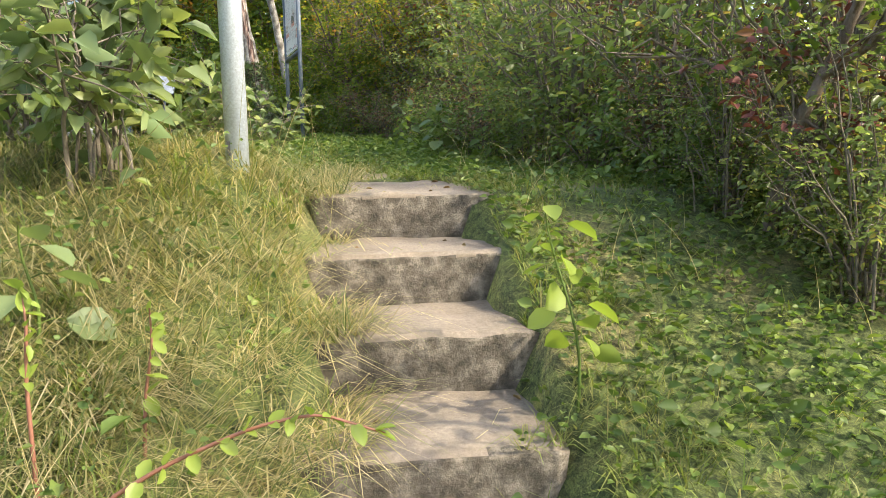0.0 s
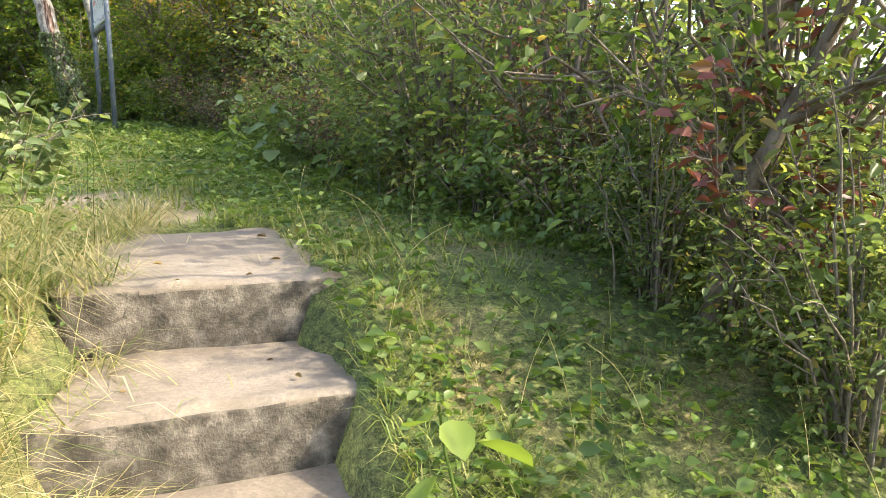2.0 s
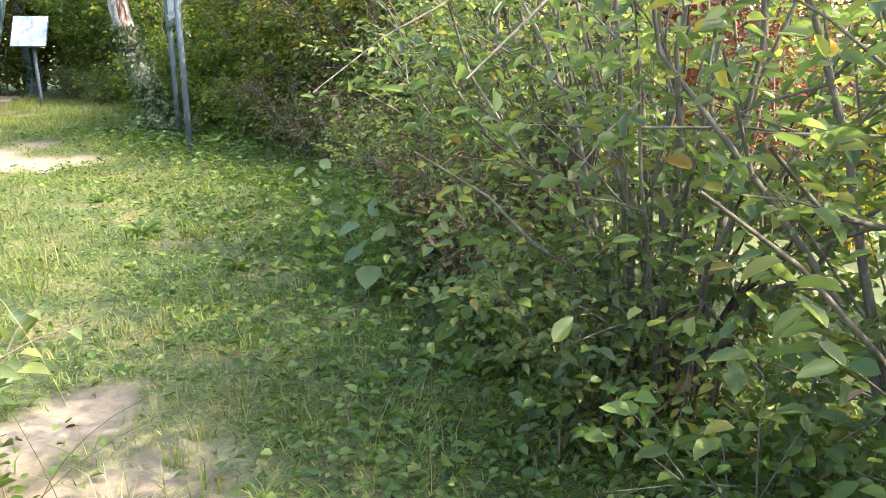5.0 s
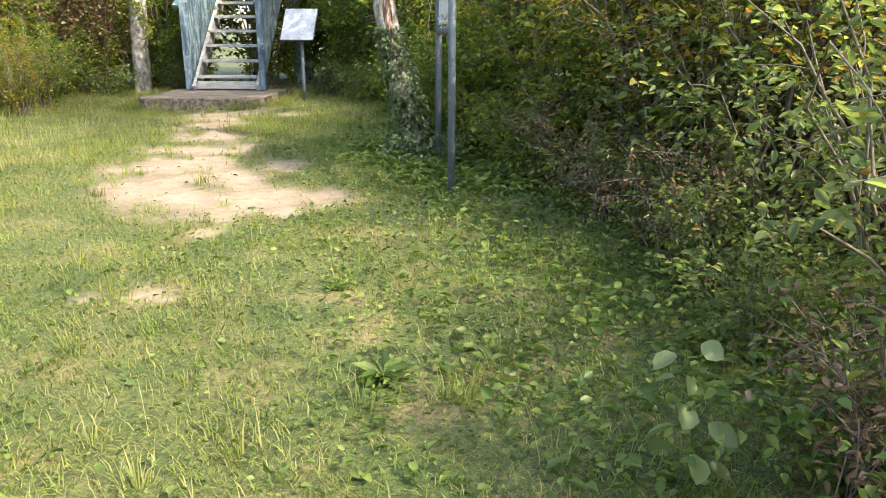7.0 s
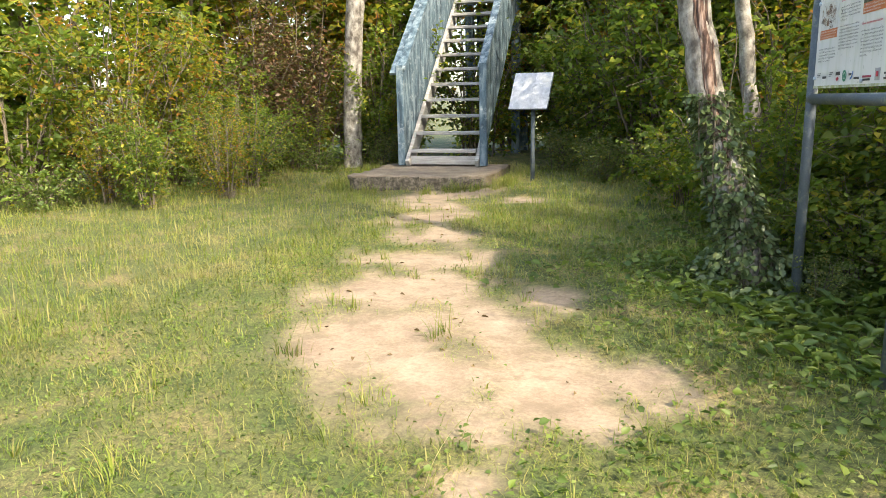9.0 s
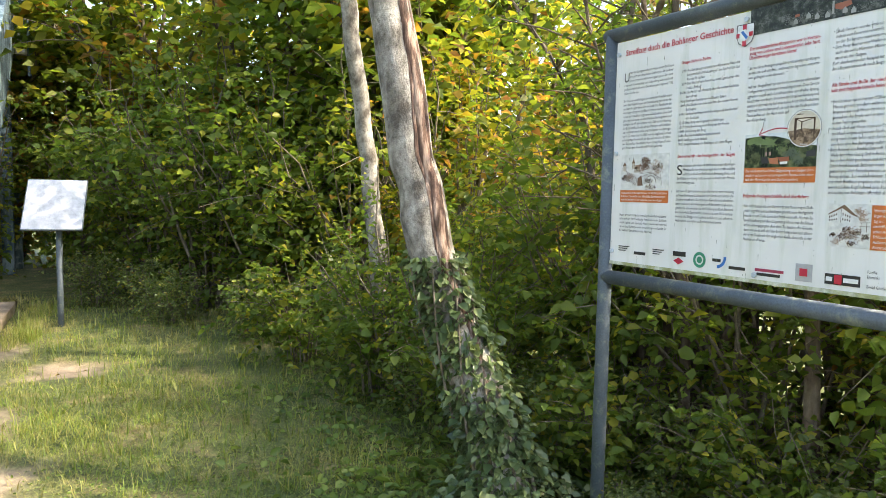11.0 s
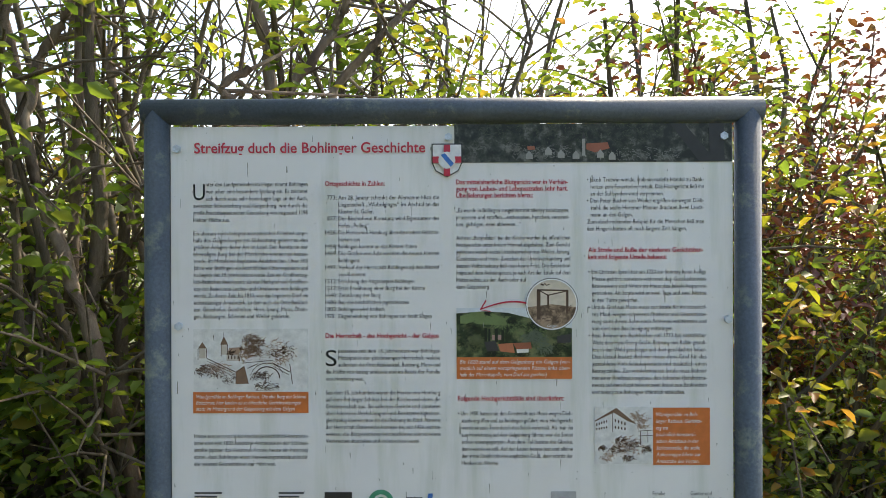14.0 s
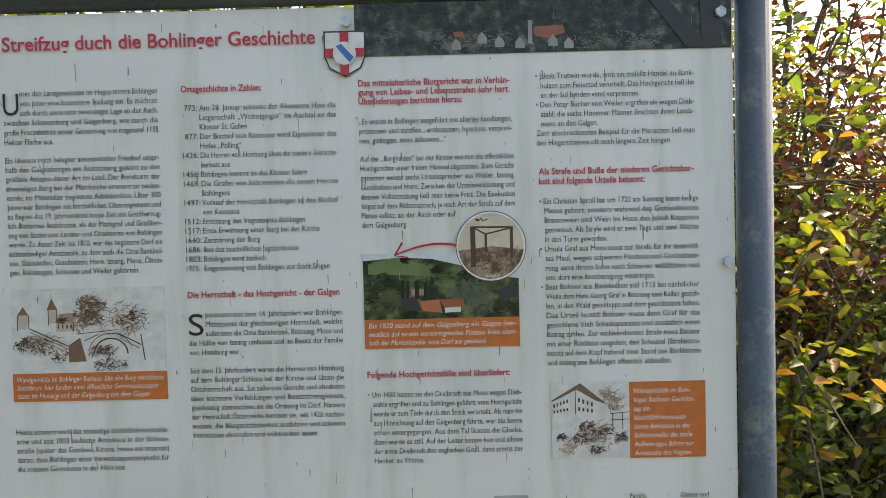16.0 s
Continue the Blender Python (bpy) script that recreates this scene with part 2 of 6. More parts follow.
def tubes_mesh(name, lines, material, sides=5):
    """Round, tapering tubes along polylines: a list of (points, radii)."""
    vs, loops, starts, at, nl = [], [], [], 0, 0
    ang = np.arange(sides) * 2 * np.pi / sides
    for pts, rad in lines:
        pts = np.asarray(pts, float)
        d = unit(np.gradient(pts, axis=0))
        ref = np.where(np.abs(d[:, 2:3]) > 0.9, np.array([[1.0, 0, 0]]), np.array([[0, 0, 1.0]]))
        x = unit(np.cross(d, ref))
        y = np.cross(d, x)
        ring = pts[:, None] + (x[:, None] * np.cos(ang)[None, :, None] + y[:, None] * np.sin(ang)[None, :, None]) * np.asarray(rad)[:, None, None]
        vs.append(ring.reshape(-1, 3))
        k = len(pts)
        i, j = np.meshgrid(np.arange(k - 1), np.arange(sides), indexing="ij")
        j2 = (j + 1) % sides
        quad = np.stack([i * sides + j, (i + 1) * sides + j, (i + 1) * sides + j2, i * sides + j2], -1).reshape(-1, 4) + at
        loops.append(quad.ravel())
        starts.append(nl + np.arange(len(quad)) * 4)
        nl += quad.size
        cap = np.arange(sides) + at + (k - 1) * sides
        loops.append(cap)
        starts.append(np.array([nl]))
        nl += sides
        at += k * sides
    return raw_mesh(name, np.concatenate(vs), np.concatenate(loops), np.concatenate(starts), None, material, smooth=True)


def tube(p, q, r, sides=16, bevel_cap=True):
    """A straight round tube between two places, as a bmesh."""
    p, q = Vector(p), Vector(q)
    bm = bmesh.new()
    bmesh.ops.create_cone(bm, cap_ends=True, segments=sides, radius1=r, radius2=r, depth=(q - p).length)
    turn = (q - p).to_track_quat("Z", "Y").to_matrix().to_4x4()
    bmesh.ops.transform(bm, matrix=Matrix.Translation((p + q) / 2) @ turn, verts=bm.verts)
    for f in bm.faces:
        f.smooth = len(f.verts) == 4
    return bm


# ---- the ground ----
STAIR = np.array([1.11, -0.93])
ALONG = np.array([-0.17, 0.985])
ACROSS = np.array([0.985, 0.17])
RISE, TREAD, WIDE = 0.16, 0.385, 0.66
BARE = [(-5.6, 9.9, 0.55), (-5.1, 9.2, 0.5), (-4.6, 8.4, 0.45), (-4.15, 7.6, 0.42), (-3.75, 6.8, 0.5), (-3.4, 6.1, 0.6), (-3.0, 5.45, 0.62), (-2.55, 5.0, 0.5), (-2.1, 5.05, 0.42), (-1.75, 5.25, 0.28),
        (-2.0, 4.2, 0.12), (-1.75, 3.3, 0.09), (0.3, 0.3, 0.34), (0.05, 0.75, 0.25), (0.62, 0.12, 0.2), (-4.3, 9.9, 0.3), (-2.6, 6.25, 0.3), (-1.99, 3.22, 0.06), (-1.6, 3.3, 0.05), (-5.4, 10.5, 0.5), (-5.9, 10.4, 0.45)]


def smooth01(t):
    t = np.clip(t, 0, 1)
    return t * t * (3 - 2 * t)


def wobble(x, y, f):
    """A cheap smooth wobble in -1..1."""
    return (np.sin(x * f + 1.3 * np.sin(y * f * 0.7)) + np.sin(y * f * 1.13 + 1.7 * np.sin(x * f * 0.6 + 2)) + np.sin((x + y) * f * 1.9 + 4)) / 3


def stair_uv(x, y):
    return (x - STAIR[0]) * ALONG[0] + (y - STAIR[1]) * ALONG[1], (x - STAIR[0]) * ACROSS[0] + (y - STAIR[1]) * ACROSS[1]


def bareness(x, y):
    """1 on trodden earth, 0 in the grass."""
    out = np.zeros_like(x)
    for a, b, r in BARE:
        d = np.hypot(x - a, y - b) / r
        out = np.maximum(out, smooth01((1.3 - d + 0.45 * wobble(x, y, 5.0) + 0.3 * wobble(y, x, 13.0)) * 1.2))
    return out


def ground_z(x, y):
    u, v = stair_uv(x, y)
    top = -0.17 + 0.17 * smooth01((y - 0.5) / 5.5) + 0.05 * smooth01((y - 6) / 4)
    slope = RISE / TREAD
    low = np.where(u < -3.0, -3.0 * slope + (u + 3.0) * 0.12, u * slope)
    z = top + np.where(u < 0.0, low, 0.0)
    left = smooth01((-WIDE + 0.1 - v) / 0.5)
    z = z + 0.17 * left * smooth01((1.2 - u) / 0.9)
    right = smooth01(v / 0.5)
    z = z - 0.03 * right * smooth01((0.6 - u) / 0.8)
    under = smooth01((v + WIDE - 0.02) / 0.1) * smooth01((-0.02 - v) / 0.1) * smooth01((0.85 - u) / 0.1)
    z = z - 0.3 * under
    z = z + 0.02 * wobble(x, y, 2.1) + 0.008 * wobble(x, y, 7.0) - 0.012 * bareness(x, y)
    z = z - 0.13 * np.exp(-(((x + 6.2) / 1.5) ** 2 + ((y - 10.2) / 0.9) ** 2))
    fall = np.maximum(0, x - (3.2 - 0.32 * np.clip(y, -4, 12)))
    return z - 0.28 * np.minimum(fall, 60)


def spread(lo, hi, step, far):
    core = np.arange(lo, hi + step / 2, step)
    out = np.cumsum(step * 1.35 ** np.arange(1, 60))
    out = np.append(out[out < far], far)
    return np.concatenate([lo - out[::-1], core, hi + out])


gx, gy = spread(-10.0, 3.2, 0.09, 900), spread(-5.0, 13.5, 0.09, 900)
X, Y = np.meshgrid(gx, gy, indexing="ij")
Z = ground_z(X, Y)
nx, ny = X.shape
i, j = np.meshgrid(np.arange(nx - 1), np.arange(ny - 1), indexing="ij")
quads = np.stack([i * ny + j, (i + 1) * ny + j, (i + 1) * ny + j + 1, i * ny + j + 1], -1).reshape(-1)
ground_me = raw_mesh("ground", np.stack([X, Y, Z], -1).reshape(-1, 3), quads, np.arange(len(quads) // 4) * 4, None, smooth=True)
att = ground_me.attributes.new("bare", "FLOAT", "POINT")
att.data.foreach_set("value", bareness(X, Y).ravel().astype(np.float32))

m, nt, lk, b = nodes_of("meadow_soil")
at = nt.new("ShaderNodeAttribute")
at.attribute_name = "bare"
n1, n2 = noise_tex(nt, lk, 2.5, 6, 0.65), noise_tex(nt, lk, 45, 8, 0.7)
turf = ramp(nt, [(0.36, (0.06, 0.09, 0.022)), (0.52, (0.11, 0.125, 0.04)), (0.68, (0.22, 0.175, 0.09))])
earth = ramp(nt, [(0.3, (0.22, 0.16, 0.105)), (0.5, (0.33, 0.25, 0.17)), (0.72, (0.41, 0.32, 0.225))])
for r in (turf, earth):
    lk.new(n1.outputs[0], r.inputs[0])
gr = ramp(nt, [(0.36, (0.4, 0.42, 0.4)), (0.64, (1.5, 1.45, 1.4))])
lk.new(n2.outputs[0], gr.inputs[0])
n3 = noise_tex(nt, lk, 190, 4, 0.7)
mottle = ramp(nt, [(0.35, (0.35, 0.38, 0.3)), (0.65, (1.5, 1.45, 1.3))])
lk.new(n3.outputs[0], mottle.inputs[0])
turf_col = mix_colour(nt, lk, 1.0, turf.outputs[0], mottle.outputs[0], "MULTIPLY")
turf_col = mix_colour(nt, lk, 1.0, turf_col, gr.outputs[0], "MULTIPLY")
fine = ramp(nt, [(0.3, (0.74, 0.73, 0.72)), (0.7, (1.16, 1.15, 1.14))])
lk.new(n2.outputs[0], fine.inputs[0])
earth_col = mix_colour(nt, lk, 1.0, earth.outputs[0], fine.outputs[0], "MULTIPLY")
trod = noise_tex(nt, lk, 7, 6, 0.7)
tr = ramp(nt, [(0.5, (0, 0, 0)), (0.66, (0.75, 0.75, 0.75))])
lk.new(trod.outputs[0], tr.inputs[0])
earth_col = mix_colour(nt, lk, tr.outputs[0], earth_col, (0.2, 0.15, 0.095))
lk.new(mix_colour(nt, lk, at.outputs["Fac"], turf_col, earth_col), b.inputs["Base Color"])
b.inputs["Roughness"].default_value = 0.95
bump_from(nt, lk, n2.outputs[0], 0.45, 0.015, b)
ground_me.materials.append(m)
tagged(new("ground", ground_me), "grassy hilltop meadow with trodden pale earth patches", "ground", kind="structure")


# ---- concrete stairs ----
def rough_block(sx, sy, sz, seed, chip=0.012):
    """A worn concrete block, its top at z = 0, front edge at y = 0, right side at x = 0."""
    bm = bmesh.new()
    bmesh.ops.create_cube(bm, size=1)
    bmesh.ops.subdivide_edges(bm, edges=bm.edges[:], cuts=20, use_grid_fill=True)
    for v in bm.verts:
        p = v.co.copy()
        edge = sum(abs(abs(c) - 0.5) < 1e-4 for c in p)
        v.co = Vector(((p.x - 0.5) * sx, (p.y + 0.5) * sy, (p.z - 0.5) * sz))
        q = v.co * 7 + Vector((seed * 3.1, seed, 0))
        k = 1.0 + 1.4 * (edge >= 2)
        v.co += noise.noise_vector(q) * chip * k
        if edge >= 2:
            pull = 0.008 + 0.012 * abs(noise.noise(q * 0.8))
            v.co.y += pull * (1 if p.y < 0 else -1)
            v.co.z -= pull * (1 if p.z > 0 else 0)
    for f in bm.faces:
        f.smooth = True
    return bm


turn = math.degrees(math.atan2(ACROSS[1], ACROSS[0]))
stairs = thing("garden_stairs", pose(STAIR[0], STAIR[1], -0.172, 0, 0, turn), "weathered concrete steps with worn edges, half overgrown by grass", "stairs", kind="structure")
for k in range(8):
    deep = 0.86 if k == 0 else TREAD + 0.05
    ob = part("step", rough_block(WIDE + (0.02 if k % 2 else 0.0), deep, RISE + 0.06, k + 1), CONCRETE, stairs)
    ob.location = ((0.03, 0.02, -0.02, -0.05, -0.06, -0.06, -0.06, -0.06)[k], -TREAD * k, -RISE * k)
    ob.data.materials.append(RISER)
    # Front faces get the darker concrete: stains plus painted-in shade.
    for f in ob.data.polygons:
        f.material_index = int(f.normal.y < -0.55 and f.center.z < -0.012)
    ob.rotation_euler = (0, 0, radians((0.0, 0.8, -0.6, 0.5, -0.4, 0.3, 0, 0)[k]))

# ---- the bare pole by the stairs ----
GRIME_MARK = plain("dark_mark", (0.05, 0.05, 0.05), 0.7)
pole = thing("metal_pole", pose(0.242, -1.058, -0.12), "plain galvanised steel post standing in the grass", "pole")
part("tube", tube((0, 0, -0.25), (0, 0, 2.5), 0.04, 24), GALVANISED, pole)
part("mark", box(0.012, 0.002, 0.05, (-0.018, -0.0375, 0.12), 0), GRIME_MARK, pole, "small dark line near the foot")
part("cap", tube((0, 0, 2.5), (0, 0, 2.52), 0.042, 24), GALVANISED, pole, "flat steel cap")

# ---- information board ----
board = thing("information_board", pose(-1.072, 6.185, 0.0, 0, 0, -70.1), "large white printed information board in a blue-grey tubular steel frame", "sign")
HALF, TUBE = 0.616, 0.027
part("post", tube((-HALF, 0, -0.3), (-HALF, 0, 2.05), TUBE, 20), FRAME_PAINT, board)
part("post", tube((HALF, 0, -0.3), (HALF, 0, 2.05), TUBE, 20), FRAME_PAINT, board)
part("top_rail", tube((-HALF - TUBE, 0, 2.05), (HALF + TUBE, 0, 2.05), TUBE, 20), FRAME_PAINT, board)
part("bottom_rail", tube((-HALF, 0, 1.128), (HALF, 0, 1.128), TUBE, 20), FRAME_PAINT, board)
UNIT = 0.0011017


def bx(u):
    return (u - 740) * UNIT


def bz(v):
    return 2.077 - (v - 115) * UNIT


WHITE_PRINT, nt, lk, b = nodes_of("dirty_white_print")
big, runs, spots_ = noise_tex(nt, lk, 3, 5), noise_tex(nt, lk, 14, 6, 0.6, stretch=(1, 1, 0.12)), noise_tex(nt, lk, 90, 3)
r = ramp(nt, [(0.3, (0.74, 0.725, 0.7)), (0.7, (0.82, 0.81, 0.79))])
lk.new(big.outputs[0], r.inputs[0])
r2 = ramp(nt, [(0.5, (0, 0, 0)), (0.72, (0.6, 0.6, 0.6))])
lk.new(runs.outputs[0], r2.inputs[0])
col = mix_colour(nt, lk, r2.outputs[0], r.outputs[0], (0.5, 0.54, 0.42))
r3 = ramp(nt, [(0.72, (0, 0, 0)), (0.78, (0.6, 0.6, 0.6))])
lk.new(spots_.outputs[0], r3.inputs[0])
lk.new(mix_colour(nt, lk, r3.outputs[0], col, (0.35, 0.37, 0.3)), b.inputs["Base Color"])
b.inputs["Roughness"].default_value = 0.4
panel = part("panel", box(bx(1270) - bx(206), 0.006, bz(168) - bz(928), ((bx(1270) + bx(206)) / 2, 0, (bz(168) + bz(928)) / 2), 0.001), WHITE_PRINT, board)
LAYER = [0]


def flat(name, u0, v0, u1, v1, material, parent=None, label="", depth=0.0012):
    """A thin printed field on the board's face, between two corners of the print."""
    LAYER[0] += 1
    y = -0.003 - depth - 0.00005 * (LAYER[0] % 7)
    return part(name, box(abs(bx(u1) - bx(u0)), 0.0006, abs(bz(v1) - bz(v0)), ((bx(u0) + bx(u1)) / 2, y, (bz(v0) + bz(v1)) / 2), 0), material, parent or board, label)


INK = plain("black_print", (0.03, 0.03, 0.032), 0.4)
GREY_INK = plain("grey_print", (0.05, 0.05, 0.052), 0.45)
RED_INK = plain("red_print", (0.55, 0.03, 0.06), 0.4)
ORANGE = plain("orange_print", (0.62, 0.17, 0.045), 0.4)
PAPER = plain("pale_picture_paper", (0.72, 0.71, 0.68), 0.4)
BLUE_INK = plain("blue_print", (0.04, 0.17, 0.5), 0.4)
GREEN_INK = plain("green_print", (0.05, 0.28, 0.17), 0.4)
WHITE_INK = plain("white_print", (0.8, 0.8, 0.78), 0.4)
WOODLAND_PRINT = surface("printed_hillside", [(0.4, (0.012, 0.025, 0.01)), (0.5, (0.045, 0.07, 0.028)), (0.62, (0.17, 0.19, 0.085))], 38, 200, 0.4, 0, 0)
TOWN_PRINT = surface("printed_village", [(0.42, (0.01, 0.014, 0.011)), (0.54, (0.045, 0.052, 0.04)), (0.66, (0.17, 0.17, 0.15))], 55, 160, 0.4, 0, 0)
PRINT_SKY = plain("printed_sky", (0.66, 0.7, 0.72), 0.4)
PALE_WALL = plain("printed_pale_walls", (0.34, 0.33, 0.3), 0.4)
ROOF_PRINT = plain("printed_roofs", (0.34, 0.11, 0.06), 0.4)


def ink_mesh(lines, u0, u1, size, v0, step, justify=True, shear=0.0, bold=0.005):
    """Lines of type set in a column; (text, indent, is last) each, as one mesh."""
    verts, faces = [], []
    for k, (text, indent, last) in enumerate(lines):
        if not text:
            continue
        cu = bpy.data.curves.new("type", "FONT")
        cu.body, cu.size, cu.resolution_u, cu.shear = text, 1.0, 4 if size > 20 else 2, shear
        cu.offset = bold
        ob = bpy.data.objects.new("type", cu)
        me = ob.to_mesh()
        if len(me.vertices):
            co = np.empty(len(me.vertices) * 3, np.float32)
            me.vertices.foreach_get("co", co)
            co = co.reshape(-1, 3)
            x0, wide = co[:, 0].min(), co[:, 0].max() - co[:, 0].min()
            h = size * UNIT
            full = (u1 - u0 - indent) * UNIT
            sx = h * 0.82
            if justify and not last:
                sx = full / wide
            sx = min(sx, full / wide)
            base = len(verts)
            zz = bz(v0 + step * k)
            verts.extend((bx(u0 + indent) + (c[0] - x0) * sx, 0.0, zz + c[1] * h) for c in co.tolist())
            faces.extend(tuple(base + q for q in p.vertices) for p in me.polygons)
        ob.to_mesh_clear()
        bpy.data.objects.remove(ob)
        bpy.data.curves.remove(cu)
    me = bpy.data.meshes.new("text")
    me.from_pydata(verts, [], faces)
    return me


def type_block(text, u0, u1, size, v0, step, material, justify=True, shear=0.0, name="text", indents=(), level=0.0052, bold=0.0):
    rows = text.split("\n")
    lines = [(t.rstrip("|"), indents[k] if k < len(indents) else 0, (k == len(rows) - 1 and k > 0) or t.endswith("|")) for k, t in enumerate(rows)]
    ob = part(name, ink_mesh(lines, u0, u1, size, v0, step, justify, shear, bold), material, board)
    ob.location.y = -level
    ob["kind"] = "stuff"
    return ob


type_block("Streifzug duch die Bohlinger Geschichte", 252, 690, 28, 218, 30, RED_INK, True, name="headline", bold=0.014)
# left column
type_block("nter den Landgemeinden im Hegau nimmt Bohlingen\nvon jeher eine besondere Stellung ein. Es zeichnet\nsich durch seine sehr bevorzugte Lage an der Aach,\nzwischen Schienerberg und Galgenberg, wie durch die\ngroße Fruchtbarkeit seiner Gemarkung von insgesamt 1195\nHektar Fläche aus.", 250, 467, 11.5, 281, 13.5, GREY_INK, indents=(24, 24, 24))
type_block("U", 250, 272, 44, 307, 10, INK, name="initial_letter")
type_block("Ein überaus reich belegter alemannischer Friedhof unter-\nhalb des Galgenberges am Südosthang gehört zu den\ngrößten Anlagen dieser Art im Land. Der Rundturm der\nehemaligen Burg bei der Pfarrkirche erinnert an bedeu-\ntende, im Mittelalter begüterte Adelsfamilien. Über 300\nJahre war Bohlingen ein bischöfliches Obervogteiamt und\nzu Beginn des 19. Jahrhunderts kurze Zeit ein Großherzog-\nlich-Badisches Bezirksamt, als der Markgraf und Großher-\nzog von Baden zum Landes- und Ortsherren von Bohlingen\nwurde. Zu dieser Zeit, bis 1810, war das begüterte Dorf ein\nselbstständiger Amtsbezirk, zu dem auch die Orte Bankhol-\nzen, Gaienhofen, Gundholzen, Horn, Iznang, Moos, Öhnin-\ngen, Rielasingen, Schienen und Weiler gehörten.", 250, 467, 11.5, 374, 13.1, GREY_INK)
type_block("Heute erinnert noch das ehemalige bischöflich-konstanzi-\nsche und seit 1803 badische Amtshaus in der Schloss-\nstraße (später das Gasthaus Krone, heute ein Internat)\ndaran, dass Bohlingen einst Verwaltungsmittelpunkt für\ndie meisten Gemeinden in der Höri war.", 250, 466, 11.5, 758, 13.2, GREY_INK)
# second column
type_block("Ortsgeschichte in Zahlen:", 500, 613, 13, 281, 14, RED_INK, bold=0.016)
type_block("773:\n\n\n877:\n\n1426:\n\n1456:\n1469:\n\n1497:\n\n1512:\n1517:\n1640:\n1686:\n1803:\n1975:", 500, 522, 11.5, 307, 13.2, GREY_INK, indents=(4, 0, 0, 4))
type_block("Am 28. Januar schenkt der Alemanne Hiso die\nLiegenschaft „Wobolgingas“ im Aachtal an das\nKloster St. Gallen|\nDer Bischof von Konstanz wird Eigentümer des\nHofes „Polling“|\nDie Herren von Homburg üben die niedere Gerichts-\nbarkeit aus|\nBohlingen kommt an das Kloster Salem|\nDie Grafen von Sulz werden die neuen Herren\nBohlingens|\nVerkauf der Herrschaft Bohlingen an den Bischof\nvon Konstanz|\nErrichtung des Vogteiamtes Bohlingen|\nErste Erwähnung einer Burg bei der Kirche|\nZerstörung der Burg|\nBau des bischöflichen Jagdschlosses|\nBohlingen wird badisch|\nEingemeindung von Bohlingen zur Stadt Singen", 525, 716, 11.5, 307, 13.2, GREY_INK)
type_block("Die Herrschaft - das Hochgericht - der Galgen", 500, 714, 13, 569, 14, RED_INK, bold=0.016)
type_block("pätestens seit dem 14. Jahrhundert war Bohlingen\nMittelpunkt der gleichnamigen Herrschaft, welche\naußerdem die Orte Bankholzen, Bettnang, Moos und\ndie Hälfte von Iznang umfasste und im Besitz der Familie\nvon Homburg war.", 500, 717, 11.5, 597, 13.2, GREY_INK, indents=(24, 24, 24))
type_block("S", 500, 521, 44, 622, 10, INK, name="initial_letter")
type_block("Seit dem 15. Jahrhundert waren die Herren von Homburg\nauf dem Bohlinger Schloss bei der Kirche und übten die\nOrtsherrschaft aus. Sie saßen zu Gericht und ahndeten\nüber leichtere Verfehlungen und Besitzstreitigkeiten,\ngleichzeitig überwachten sie die Ordnung im Dorf. Namens\nder Herrschaft Österreichs konnten sie, seit 1426 nachzu-\nweisen, die Blutgerichtsbarkeit ausführen und schwere\nVerbrechen aburteilen und vollstrecken lassen.", 500, 717, 11.5, 676, 13.1, GREY_INK)
# third column
type_block("Das mittelalterliche Blutgericht war in Verhän-\ngung von Leibes- und Lebensstrafen sehr hart.\nÜberlieferungen berichten hierzu:", 748, 959, 13, 279, 12.6, RED_INK, bold=0.016)
type_block("„Es wurde in Bollingen ausgeführt mit allerley handlungen,\nprozessen und straffen....enthoupten, hencken, verpren-\nnen, gichtigen, oren abhowen...“", 748, 961, 11.5, 332, 13.2, GREY_INK)
type_block("Auf der „Burghalden“ bei der Kirche wurden die öffentlichen\nHochgerichte unter freiem Himmel abgehalten. Zum Gericht\ngehörten weiter sechs Urteilssprecher aus Weiler, Iznang,\nGundholzen und Horn. Zwischen der Urteilsverkündung und\ndessen Vollstreckung ließ man keine Frist. Die Exekution\nfolgte auf dem Richterspruch, je nach Art der Strafe auf dem\nPlatze selbst, an der Aach oder auf|\ndem Galgenberg.", 748, 963, 11.5, 384, 13.2, GREY_INK)
type_block("Folgende Hochgerichtsfälle sind überliefert:", 750, 951, 13, 688, 14, RED_INK, bold=0.016)
type_block("• Um 1450 hatten sie den Dreibrodt aus Moos wegen Dieb-\nstahls ergriffen und zu Bohlingen geführt; vom Hochgericht\nwurde er zum Tode durch den Strick verurteilt. Als man ihn\nzur Hinrichtung auf den Galgenberg führte, war die Sonne\nschon untergegangen. Aus dem Tal läutete die Glocke,\ndann wurde es still. Auf der Leiter betete laut und alleine\nder arme Dreibrodt den englischen Gruß, dann schritt der\nHenker zu Werke.", 750, 967, 11.5, 716, 13.4, GREY_INK, indents=(0, 7, 7, 7, 7, 7, 7, 7))
# fourth column
type_block("• Jakob Trutwin wurde, vmb sin malefiz Handel zu Bank-\nholzen zum Feuertod verurteilt. Das Hochgericht ließ ihn\nan der Sul bynden vnnd verprennen.|\n• Den Peter Bucher von Weiler ergriffen sie wegen Dieb-\nstahl; die sechs Höremer Männer brachten ihren Lands-\nmann an den Galgen.|\nZum abschreckenden Beispiel für die Menschen ließ man\nden Hingerichteten oft noch längere Zeit hängen.", 995, 1215, 11.5, 275, 13.2, GREY_INK, indents=(0, 7, 7, 0, 7, 7, 0, 0))
